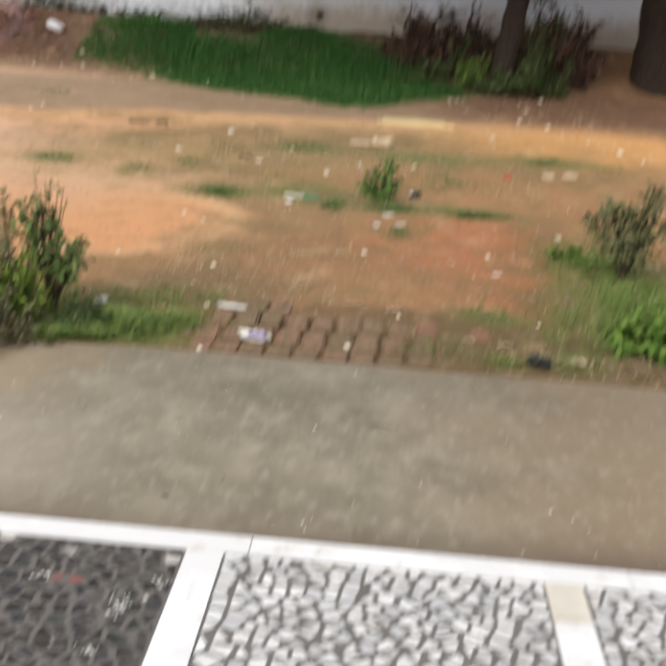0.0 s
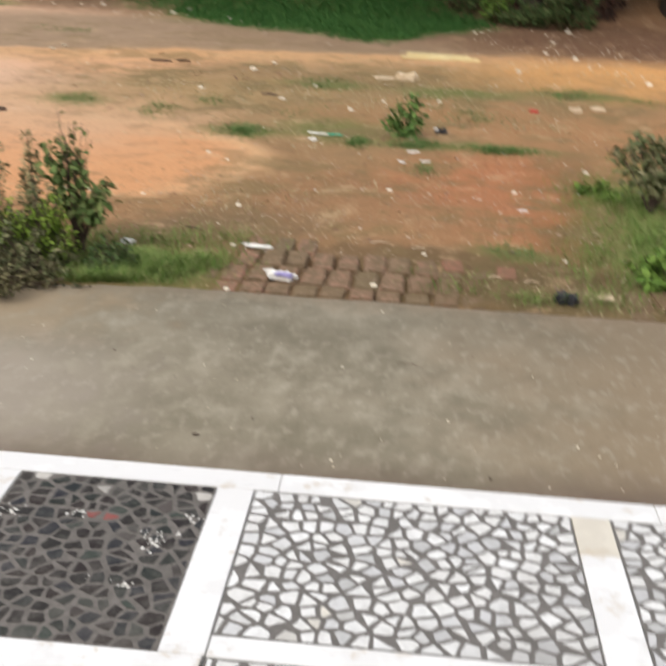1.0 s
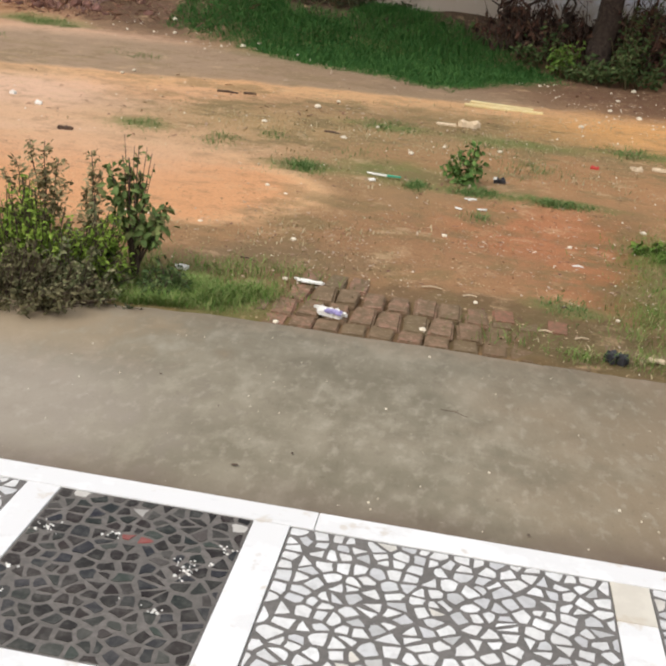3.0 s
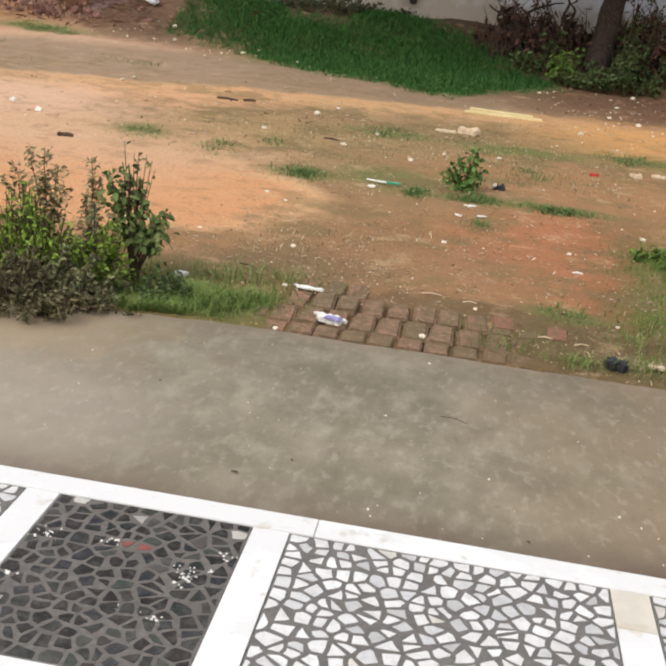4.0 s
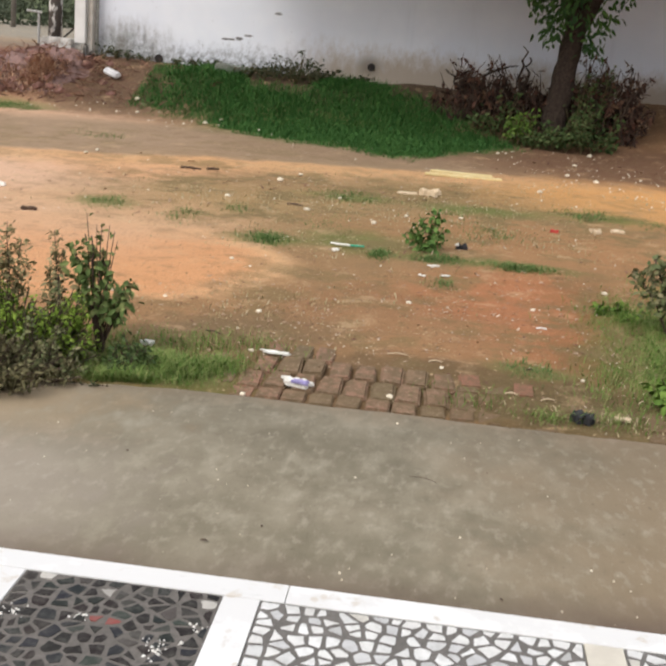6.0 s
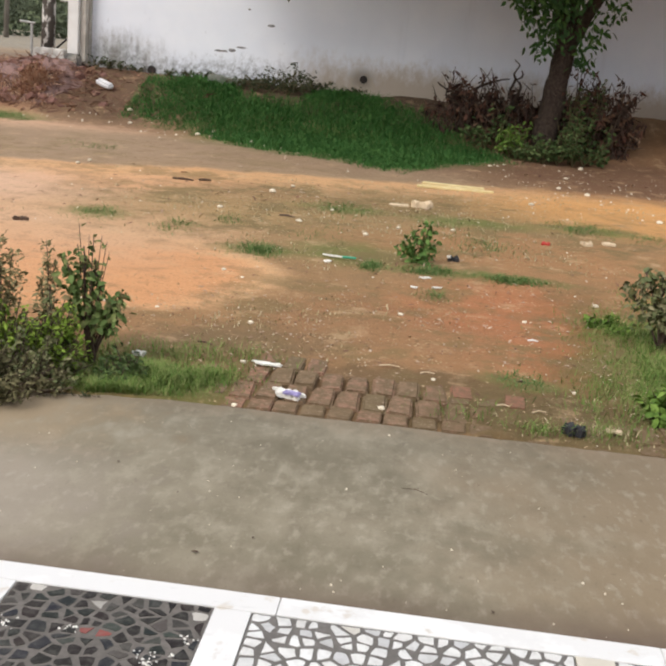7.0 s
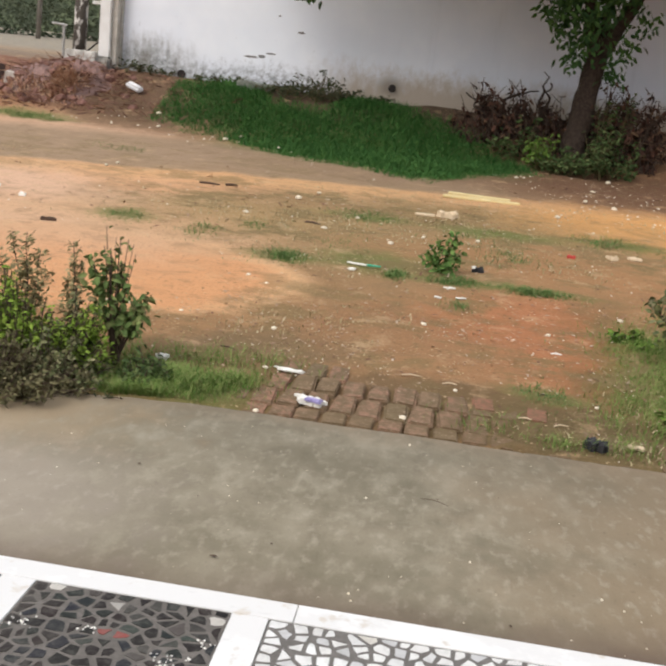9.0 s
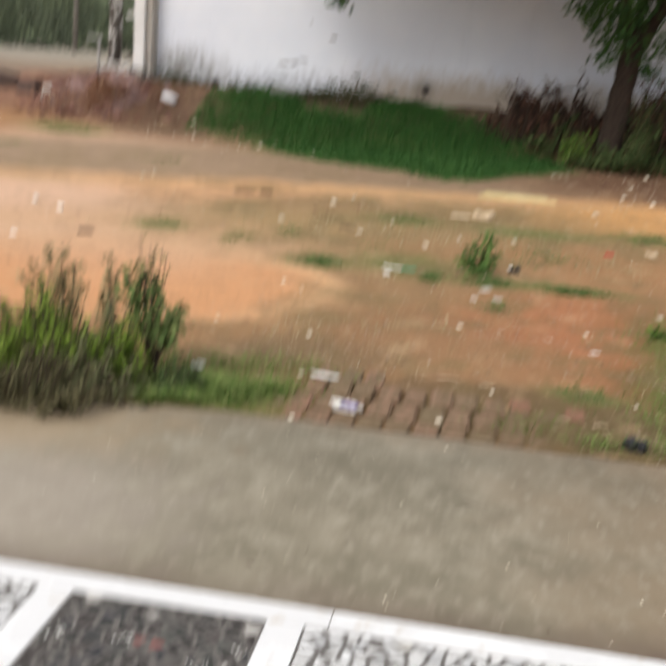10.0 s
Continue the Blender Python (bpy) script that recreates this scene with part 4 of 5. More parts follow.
def dead_bush(name, label, x0, x1, y, z_top, n, seed, lean):
    t = thing(name, label, "bush", place=((x0 + x1) / 2, y, land((x0 + x1) / 2, y)))
    base = t.location.copy()
    rnd = random.Random(seed)
    out = ([], [])
    tw = ([], [])
    for k in range(n):
        bx = rnd.uniform(x0, x1)
        by = y + rnd.uniform(-0.3, 0.35)
        p = Vector((bx, by, land(bx, by))) - base
        h = (z_top - base.z) * (0.30 + 0.75 * rnd.random() ** 1.5)
        q = p + Vector((lean * rnd.uniform(0, 0.7) + rnd.uniform(-0.2, 0.2), rnd.uniform(-0.2, 0.2), h))
        m = p.lerp(q, 0.5) + Vector((rnd.uniform(-0.12, 0.12), rnd.uniform(-0.1, 0.1), 0.05))
        tube([p, m, q], [0.012, 0.008, 0.004], 5, tw)
        for j in range(1):
            f = p.lerp(q, rnd.uniform(0.4, 0.9))
            tube([f, f + Vector((rnd.uniform(-0.18, 0.18), rnd.uniform(-0.1, 0.1), rnd.uniform(0.0, 0.2)))], [0.008, 0.004], 4, tw)
        for j in range(rnd.choice((6, 16, 24, 28))):
            f = rnd.random() ** 0.8
            c = (p.lerp(m, f * 2) if f < 0.5 else m.lerp(q, f * 2 - 1)) + Vector((rnd.gauss(0, 0.03), rnd.gauss(0, 0.03), 0))
            leaf(out, c, (rnd.uniform(-1, 1), rnd.uniform(-1, 0.6), rnd.uniform(-2.2, 0.5)), rnd.uniform(0.04, 0.13), rnd.uniform(0.02, 0.055), droop=0.5)
    tagged(obj("twig_tangle", *tw, TWIG, t, "dry brown twigs"), kind="stuff")
    obj("foliage", *out, LEAF_DEAD, t, "withered reddish brown leaves")
    return t, base


dead_bush("dead_bush", "withered brown bush with bare twigs round the tree", 0.3, 1.5, 13.95, 1.30, 95, 31, -0.30)
dead_bush("dead_bush", "withered reddish bush drooping beside the tree", 1.75, 2.65, 13.85, 1.42, 95, 37, 0.25)
tw = ([], [])
for path in ([(0.62, 13.9, 0.75), (0.35, 13.85, 0.98), (0.13, 13.8, 1.18)], [(0.9, 13.9, 0.8), (0.55, 13.85, 1.02), (0.30, 13.85, 1.04)], [(1.05, 13.8, 0.8), (1.10, 13.8, 1.25), (1.11, 13.8, 1.55)], [(1.2, 13.8, 0.9), (1.15, 13.75, 1.22), (1.22, 13.75, 1.42)], [(0.55, 13.85, 1.02), (0.75, 13.8, 1.22), (1.05, 13.85, 1.30)]):
    P, R = limb(path, 0.026, 0.009, 5, 0.10, path[0][0] * 7)
    tube(P, R, 6, tw)
ob = tagged(obj("dead_branch", *tw, BARK), "bare dark broken branch in the withered bush", "branch")


def undergrowth(name, label, spots, mat, length, n, seed, spread=0.10):
    rnd = random.Random(seed)
    t = thing(name, label, "plant", place=(spots[0][0], spots[0][1], land(*spots[0][:2])))
    base = t.location.copy()
    out, st = ([], []), ([], [])
    for x, y, h in spots:
        g = Vector((x, y, land(x, y))) - base
        for k in range(5):
            q = g + Vector((rnd.uniform(-spread, spread) * 1.4, rnd.uniform(-spread, spread), h * rnd.uniform(0.5, 1.0)))
            tube([g, g.lerp(q, 0.5) + Vector((0, 0, 0.02)), q], [0.007, 0.005, 0.003], 5, st)
            for j in range(n):
                c = g.lerp(q, rnd.uniform(0.25, 1.0))
                leaf(out, c + Vector((rnd.gauss(0, spread * 0.3), rnd.gauss(0, spread * 0.3), 0)), (rnd.uniform(-1, 1), rnd.uniform(-1, 1), rnd.uniform(-0.5, 0.7)), length * rnd.uniform(0.6, 1.2), length * rnd.uniform(0.4, 0.6))
    tagged(obj("stem_tangle", *st, STEM, t), kind="stuff")
    obj("foliage", *out, mat, t)
    return t


undergrowth("weed", "bright green leafy weed at the foot of the tree", [(1.15, 13.25, 0.45), (1.22, 13.3, 0.55), (1.10, 13.3, 0.35)], LEAF_LUSH, 0.075, 16, 51, 0.12)
undergrowth("weed", "dark green weeds round the foot of the tree", [(1.55, 13.1, 0.3), (1.75, 13.15, 0.4), (1.95, 13.2, 0.45), (2.1, 13.3, 0.35), (1.4, 13.1, 0.3), (1.85, 13.4, 0.85), (1.95, 13.5, 1.1), (2.35, 13.3, 0.3), (1.65, 13.25, 0.5), (1.9, 13.3, 0.7), (2.1, 13.6, 1.15), (1.3, 13.15, 0.3), (2.25, 13.5, 0.5)], LEAF_FOOT, 0.07, 20, 52, 0.15)
undergrowth("weed", "dull green weeds among the withered bush", [(0.85, 13.45, 0.4), (0.95, 13.6, 0.6), (0.7, 13.5, 0.3), (1.3, 13.3, 0.35)], LEAF_FOOT, 0.08, 12, 53, 0.12)

undergrowth("weed", "dark weeds growing along the foot of the wall", [(-4.85, 14.8, 0.22), (-4.7, 14.85, 0.14), (-4.5, 14.8, 0.18), (-4.25, 14.85, 0.12), (-3.8, 14.8, 0.10), (-3.5, 14.85, 0.12), (-3.2, 14.8, 0.10)], LEAF_WEED, 0.06, 10, 57, 0.12)
undergrowth("weed", "dark twiggy weeds on the bank by the wall", [(-2.65, 14.55, 0.14), (-2.4, 14.45, 0.16), (-2.2, 14.5, 0.22), (-1.95, 14.45, 0.2), (-1.75, 14.5, 0.2), (-2.05, 14.6, 0.3), (-1.6, 14.6, 0.25), (-2.3, 14.65, 0.22), (-2.5, 14.7, 0.16), (-2.1, 14.7, 0.32), (-1.95, 14.75, 0.42), (-1.75, 14.7, 0.25), (-1.5, 14.7, 0.18), (-1.1, 14.8, 0.12)], LEAF_WEED, 0.06, 14, 58, 0.18)

# ---- grass ----
spots = []
rnd = random.Random(61)
while len(spots) < 62000:
    x, y = rnd.uniform(-4.0, 1.5), rnd.uniform(11.1, 14.9)
    low = 12.9 - 1.1 * smooth01((x + 3.6) / 2.2) - 0.45 * smooth01((x + 1.6) / 1.3) + 1.5 * smooth01((x + 0.1) / 1.3)
    high = 14.9 - 0.62 * smooth01((x + 2.85) / 0.3) * smooth01((-1.5 - x) / 0.3) - 0.70 * max(0.0, x + 1.1)
    e = 0.22 * noise.noise((x * 1.6, y * 1.6, 2)) + 0.2 * noise.noise((x * 5, y * 5, 2))
    thin = 0.85 * smooth01((low + 0.55 + e - y) / 0.6) + 0.9 * smooth01((y - high - e + 0.5) / 0.6) + 0.55 * smooth01((-3.4 + e - x) / 0.5)
    if low - 0.1 + e < y < high + 0.1 + e and rnd.random() > thin and noise.noise((x * 2.3, y * 2.3, 6)) > rnd.uniform(-1.3, -0.45):
        spots.append((x, y, land(x, y), 0.55 + 0.6 * min(1, max(0.0, y - low) / 0.8) * (0.6 + 0.8 * rnd.random())))
blades(spots, GRASS, "bank_grass", "dense dark green grass on the bank below the wall", 0.046, 0.0042, 2.0)
spots = []
for n, x, y, rx, ry in ((900, 0.25, 6.60, 0.24, 0.07), (1500, 0.80, 6.57, 0.34, 0.06), (900, -0.95, 6.72, 0.20, 0.10), (500, -0.14, 6.56, 0.10, 0.07), (450, -0.55, 8.65, 0.30, 0.13), (600, 1.58, 8.80, 0.36, 0.16), (250, 2.12, 8.6, 0.22, 0.10), (380, -2.36, 7.40, 0.20, 0.14), (300, -1.68, 7.25, 0.16, 0.12), (200, -1.35, 7.6, 0.14, 0.1), (420, 0.74, 4.44, 0.14, 0.10), (90, 0.30, 5.98, 0.1, 0.06), (700, -5.72, 12.80, 0.26, 0.16), (900, -5.36, 12.62, 0.30, 0.16), (500, -5.0, 12.42, 0.22, 0.12), (320, -5.4, 11.07, 0.22, 0.12), (200, -3.6, 10.9, 0.4, 0.12), (260, 0.65, 7.6, 0.3, 0.16), (160, 0.3, 8.25, 0.4, 0.2), (200, -0.6, 7.3, 0.25, 0.2)):
    spots += in_patch(n, x, y, rx * 0.9, ry * 1.9, 0.1)
blades(spots, TUFT, "grass_tufts", "scattered tufts of green grass on bare earth", 0.032, 0.0022, 1.6)
spots = []
for n, x, y, rx, ry in ((1300, -1.05, 3.66, 0.26, 0.08), (600, -0.75, 4.35, 0.36, 0.2), (4200, -0.97, 3.88, 0.26, 0.20), (700, -0.70, 4.0, 0.2, 0.12), (700, -1.2, 4.2, 0.3, 0.25), (2600, 1.50, 5.5, 0.34, 0.45), (5200, 1.55, 4.75, 0.32, 0.6), (700, 1.2, 4.3, 0.32, 0.4), (260, 0.85, 3.78, 0.2, 0.07), (140, 1.1, 3.85, 0.2, 0.12), (400, 1.75, 6.2, 0.3, 0.4), (120, 0.5, 3.9, 0.3, 0.15)):
    spots += in_patch(n, x, y, rx, ry)
blades(spots, GRASS_Y, "yard_grass", "short yellowish green grass at the edge of the slab", 0.042, 0.0018, 2.2)
spots = []
for n, x, y, rx, ry in ((1100, -1.4, 8.0, 1.4, 0.8), (900, 0.2, 8.6, 1.6, 1.0), (350, -0.4, 5.2, 0.9, 0.5), (700, 0.5, 10.0, 2.4, 0.5), (450, -0.6, 6.8, 0.8, 0.5), (400, 1.0, 7.4, 1.0, 0.6), (200, 1.3, 4.3, 0.5, 0.7), (160, -0.9, 4.9, 0.6, 0.3), (120, 0.9, 3.85, 0.4, 0.12)):
    spots += in_patch(n, x, y, rx, ry, 0.6)
blades(spots, STRAW, "dry_grass", "sparse dry straw-coloured grass on the earth", 0.016, 0.004, 2.6)

# ---- shrubs by the slab ----


def stemmed(name, label, x, y, stems, leaf_mat, stem_mat, seed, length=0.05, per=26, hang=0.3, wide=0.62, spread=0.02):
    """A shrub: stems (dx, dy, height, radius) with leaves along their upper part."""
    rnd = random.Random(seed)
    z0 = 0.0 if y < 4.6 else land(x, y)
    t = thing(name, label, "shrub", place=(x, y, z0))
    out = ([], [])
    for dx, dy, h, r, lo in stems:
        a = Vector((rnd.uniform(-0.015, 0.015), rnd.uniform(-0.015, 0.015), -0.03))
        b = Vector((dx * 0.28 + rnd.uniform(-0.012, 0.012), dy * 0.3, h * 0.42))
        c = Vector((dx, dy, h))
        P, R = limb([a, b, c], r, r * 0.3, 4, 0.012, seed + h)
        obj("stem", *tube(P, R, 6), stem_mat, t, smooth=True)
        for k in range(per):
            f = rnd.uniform(lo, 1.0)
            g = f * (len(P) - 1)
            i = min(len(P) - 2, int(g))
            p = Vector(P[i]).lerp(Vector(P[i + 1]), g - i) + Vector((rnd.gauss(0, spread), rnd.gauss(0, spread), rnd.gauss(0, 0.01))) * (1.35 - f)
            s = length * rnd.uniform(0.55, 1.2)
            leaf(out, p, (rnd.uniform(-1, 1), rnd.uniform(-1, 1), rnd.uniform(-0.8, 0.8) + 0.5 * f - hang), s, s * wide, droop=0.4)
    obj("foliage", *out, leaf_mat, t)
    return t


stemmed("shrub", "tall green shrub with drooping leaves and bare stalk tips", -1.27, 4.02, [(-0.05, 0.0, 0.54, 0.012, 0.45), (-0.09, 0.03, 0.54, 0.009, 0.45), (0.0, 0.02, 0.48, 0.012, 0.45), (0.04, -0.03, 0.40, 0.010, 0.5), (-0.12, -0.02, 0.46, 0.008, 0.5), (0.10, 0.0, 0.30, 0.010, 0.6), (0.14, -0.02, 0.27, 0.009, 0.6), (0.12, 0.04, 0.33, 0.009, 0.6), (-0.14, 0.0, 0.49, 0.007, 0.6)], LEAF_SHRUB, TWIG, 71, 0.043, 62, 0.6, 0.62, 0.038)
bare = stemmed("bare_stalks", "bare cut stalks of the tall shrub", -1.26, 4.02, [(-0.09, 0.0, 0.64, 0.005, 0.9), (-0.02, 0.0, 0.60, 0.006, 0.9), (0.01, 0.02, 0.59, 0.005, 0.9), (0.04, 0.0, 0.57, 0.005, 0.9), (-0.05, 0.02, 0.59, 0.005, 0.9), (0.06, -0.02, 0.53, 0.004, 0.9)], LEAF_SHRUB, TWIG, 76, 0.03, 2, 0.3, 0.5, 0.01)
stemmed("shrub", "thin stalky shrub with wilted leaves at the slab edge", -1.50, 4.05, [(0.0, 0.0, 0.54, 0.006, 0.35), (0.03, 0.02, 0.44, 0.005, 0.4), (-0.03, 0.0, 0.36, 0.005, 0.4)], LEAF_GREY, TWIG, 72, 0.030, 150, 0.2, 0.45, 0.030)
stemmed("shrub", "greyish wilted shrub at the slab edge", -1.72, 4.05, [(0.0, 0.0, 0.56, 0.006, 0.35), (-0.08, 0.02, 0.55, 0.006, 0.4), (0.06, 0.02, 0.48, 0.006, 0.3), (0.10, 0.0, 0.38, 0.005, 0.3), (-0.14, 0.0, 0.46, 0.005, 0.3), (-0.02, 0.05, 0.42, 0.005, 0.3), (-0.2, 0.0, 0.40, 0.005, 0.3)], LEAF_GREY, TWIG, 73, 0.030, 170, 0.2, 0.45, 0.036)


def low_bush(name, label, cx, cy, rx, ry, h, leaf_mat, n, length, seed, wide=0.55):
    rnd = random.Random(seed)
    t = thing(name, label, "bush", place=(cx, cy, -0.005 if cy < 4.6 else land(cx, cy)))
    out, st = ([], []), ([], [])
    for k in range(max(12, n // 22)):
        a, r = rnd.uniform(0, 6.283), math.sqrt(rnd.random())
        top = max(0.03, h * (1 - 0.7 * r * r) * (0.85 + 0.9 * noise.noise((math.cos(a) * r * 2 + seed, math.sin(a) * r * 2, 0))) * rnd.uniform(0.7, 1.15))
        q = Vector((rx * r * math.cos(a), ry * r * math.sin(a), top))
        g = Vector((q.x * 0.6, q.y * 0.6, -0.02))
        m = g.lerp(q, 0.55) + Vector((rnd.uniform(-0.02, 0.02), rnd.uniform(-0.02, 0.02), 0.01))
        tube([g, m, q], [0.004, 0.003, 0.002], 4, st)
        for j in range(22):
            f = rnd.uniform(0.15, 1.0)
            p = (g.lerp(m, f * 2) if f < 0.5 else m.lerp(q, f * 2 - 1)) + Vector((rnd.gauss(0, 0.014), rnd.gauss(0, 0.014), rnd.gauss(0, 0.006)))
            s = length * rnd.uniform(0.5, 1.3)
            leaf(out, p, (rnd.uniform(-1, 1), rnd.uniform(-1, 1), rnd.uniform(-0.8, 0.5)), s, s * wide, droop=0.35)
    tagged(obj("stem_tangle", *st, TWIG, t), kind="stuff")
    obj("foliage", *out, leaf_mat, t)


low_bush("low_bush", "low wilted brownish bush spilling over the slab edge", -1.68, 3.50, 0.50, 0.31, 0.19, LEAF_BROWN, 5200, 0.026, 81, 0.45)
low_bush("low_bush", "low olive bush at the slab edge", -1.44, 3.70, 0.30, 0.24, 0.18, LEAF_OLIVE, 2400, 0.027, 82)
low_bush("low_bush", "bright green low bush among the shrubs", -1.66, 3.86, 0.46, 0.20, 0.38, LEAF_LIME, 7000, 0.025, 83)
low_bush("low_bush", "green low bush among the shrubs", -1.48, 3.92, 0.20, 0.16, 0.30, LEAF_OLIVE, 1100, 0.034, 84)
low_bush("low_bush", "small dark green weed at the slab edge", -1.07, 3.83, 0.15, 0.12, 0.14, LEAF_FOOT, 700, 0.026, 85)
twig = stemmed("fallen_twig", "dark fallen twig with dry leaves on the concrete", -1.17, 3.56, [(0.11, -0.03, 0.012, 0.004, 0.2), (0.07, -0.05, 0.016, 0.003, 0.4), (-0.05, -0.04, 0.014, 0.003, 0.4)], LEAF_WEED, TWIG, 88, 0.020, 9, 0.0, 0.5, 0.008)
tagged(twig, category="twig")
stemmed("shrub", "small leafy green shrub growing from bare earth", 0.17, 6.80, [(-0.10, 0, 0.18, 0.006, 0.3), (-0.05, 0.02, 0.24, 0.006, 0.35), (0.02, 0, 0.27, 0.007, 0.4), (0.08, 0.02, 0.25, 0.006, 0.4), (0.11, -0.02, 0.17, 0.006, 0.3), (-0.13, -0.03, 0.14, 0.005, 0.3), (0.05, -0.05, 0.30, 0.005, 0.6), (-0.16, 0.0, 0.10, 0.005, 0.2), (0.14, 0.0, 0.10, 0.005, 0.2), (0.0, -0.1, 0.08, 0.005, 0.2)], LEAF_GREEN, STEM, 74, 0.050, 30, 0.1, 0.65, 0.03)
stemmed("shrub", "olive shrub with cut stalks among the grass", 1.58, 5.35, [(-0.24, 0.0, 0.36, 0.008, 0.4), (-0.13, 0.05, 0.42, 0.011, 0.5), (-0.05, 0.0, 0.44, 0.011, 0.5), (0.02, 0.02, 0.40, 0.009, 0.4), (0.10, -0.03, 0.55, 0.009, 0.4), (0.16, 0.05, 0.5, 0.009, 0.4), (-0.02, -0.08, 0.22, 0.014, 0.7), (0.22, 0.0, 0.36, 0.008, 0.3)], LEAF_OLIVE, TWIG, 75, 0.048, 95, 0.25, 0.65, 0.06)
low_bush("low_bush", "broad-leaved bright green weed by the slab edge", 1.50, 4.18, 0.22, 0.30, 0.24, LEAF_LUSH, 800, 0.05, 86, 0.7)
low_bush("low_bush", "bright green weed patch in the grass", 1.30, 5.62, 0.16, 0.16, 0.09, LEAF_LUSH, 300, 0.034, 87, 0.6)

# ---- litter ----
WHITE = plain("white_scrap", (0.93, 0.92, 0.87), (0.88, 0.86, 0.80), 30, 0.6)
CARD = plain("buff_cardboard", (0.76, 0.62, 0.44), (0.62, 0.48, 0.32), 12, 0.9)
YELLOW = plain("yellow_wood", (0.90, 0.79, 0.46), (0.80, 0.64, 0.32), 9, 0.7)
BLACK = plain("black_plastic", (0.022, 0.022, 0.025), (0.045, 0.045, 0.05), 25, 0.6)
GREENP = plain("green_plastic", (0.05, 0.38, 0.22), (0.10, 0.45, 0.30), 20, 0.4)
REDP = plain("red_scrap", (0.62, 0.06, 0.05), (0.5, 0.07, 0.05), 30, 0.6)
PURPLE = plain("lilac_print", (0.30, 0.26, 0.55), (0.42, 0.38, 0.66), 30, 0.5)
STONE = plain("pale_stone", (0.90, 0.82, 0.66), (0.74, 0.64, 0.49), 30, 0.8)
DARKLEAF = plain("dead_leaf_scrap", (0.07, 0.045, 0.035), (0.12, 0.08, 0.055), 40, 0.9)


def crumpled(name, label, category, x, y, lx, ly, h, mat, seed, turn=0.0, parent=None, z=None, group=""):
    """A thin crumpled sheet with a torn outline."""
    rnd = random.Random(seed)
    V, F, N = [], [], 9
    for lay in (1, 0):
        for j in range(N):
            for i in range(N):
                u, v = 2 * i / (N - 1) - 1, 2 * j / (N - 1) - 1
                e = 1 - 0.55 * max(abs(u), abs(v)) ** 3 * (0.45 + noise.noise((u * 1.9 + seed, v * 1.9, 0)))
                up = 0.5 + 0.5 * noise.noise((u * 2.1 + seed * 2, v * 2.1, 3)) + 0.35 * noise.noise((u * 5 + seed, v * 5, 3))
                V.append((lx / 2 * u * e, ly / 2 * v * e, max(0.002, h * up) if lay else -0.004))
    M = N * N
    for j in range(N - 1):
        for i in range(N - 1):
            a = j * N + i
            F.append((a, a + 1, a + N + 1, a + N))
    rim = [i for i in range(N)] + [j * N + N - 1 for j in range(1, N)] + [(N - 1) * N + i for i in range(N - 2, -1, -1)] + [j * N for j in range(N - 2, 0, -1)]
    for k in range(len(rim)):
        a, b = rim[k], rim[(k + 1) % len(rim)]
        F.append((a, a + M, b + M, b))
    ob = obj(name, V, F, mat, parent)
    ob.location = (x, y, (land(x, y) if y > 4.6 else 0.0) + 0.004 if z is None else z)
    ob.rotation_euler = (0, 0, turn)
    if not parent:
        tagged(ob, label, category, group)
    return ob


for x, y, l in ((-3.64, 7.90, 0.06), (-3.30, 7.63, 0.06), (-3.18, 6.54, 0.06)):
    crumpled("white_scrap", "small crumpled white scrap on pale sand", "paper", x, y, l, l * 0.7, 0.035, WHITE, 40, x)
crumpled("dead_leaf", "curled dark brown dead leaf on pale sand", "leaf", -2.77, 6.87, 0.13, 0.07, 0.03, DARKLEAF, 41, 0.4)
bag = crumpled("plastic_bag", "crumpled white plastic bag with lilac print on the bricks", "bag", -0.315, 3.855, 0.145, 0.085, 0.03, WHITE, 3, -0.35)
crumpled("print_patch", "", "", 0.025, -0.022, 0.085, 0.045, 0.012, PURPLE, 5, 0.1, bag, 0.022)
crumpled("handle", "", "", -0.075, 0.035, 0.05, 0.022, 0.012, WHITE, 6, 0.3, bag, 0.005)
crumpled("paper_strip", "torn white paper strip on the brick paving", "paper", -0.48, 4.29, 0.165, 0.045, 0.007, WHITE, 7, -0.10)
crumpled("paper_scrap", "torn white paper scrap in the grass", "paper", -1.08, 4.16, 0.065, 0.05, 0.02, WHITE, 8, -0.3, None, 0.02).rotation_euler = (0.1, 0.0, -0.3)
crumpled("black_bag", "crumpled black plastic bag in the weeds", "bag", 0.93, 3.80, 0.11, 0.09, 0.05, BLACK, 33, 0.2)
crumpled("cardboard_scrap", "buff torn cardboard scrap on the earth", "cardboard", -0.07, 9.08, 0.22, 0.13, 0.015, CARD, 10, 0.1)
crumpled("cardboard_scrap", "buff folded cardboard scrap on the earth", "cardboard", 0.13, 9.12, 0.2, 0.18, 0.07, CARD, 11, -0.2)
crumpled("red_scrap", "small bright red scrap on the earth", "scrap", 1.17, 7.98, 0.075, 0.10, 0.02, REDP, 12)
crumpled("pale_scrap", "crumpled pale paper on the orange earth", "paper", 1.52, 8.11, 0.10, 0.12, 0.04, CARD, 13)
crumpled("pale_scrap", "crumpled pale paper beside another on the earth", "paper", 1.70, 8.22, 0.12, 0.10, 0.025, CARD, 14)
crumpled("white_scrap", "small white paper scrap by the grass", "paper", 0.235, 6.40, 0.08, 0.05, 0.012, WHITE, 15, 0.7)
crumpled("white_scrap", "narrow white scrap on the earth", "paper", 0.165, 6.13, 0.06, 0.026, 0.006, WHITE, 16, -0.5)
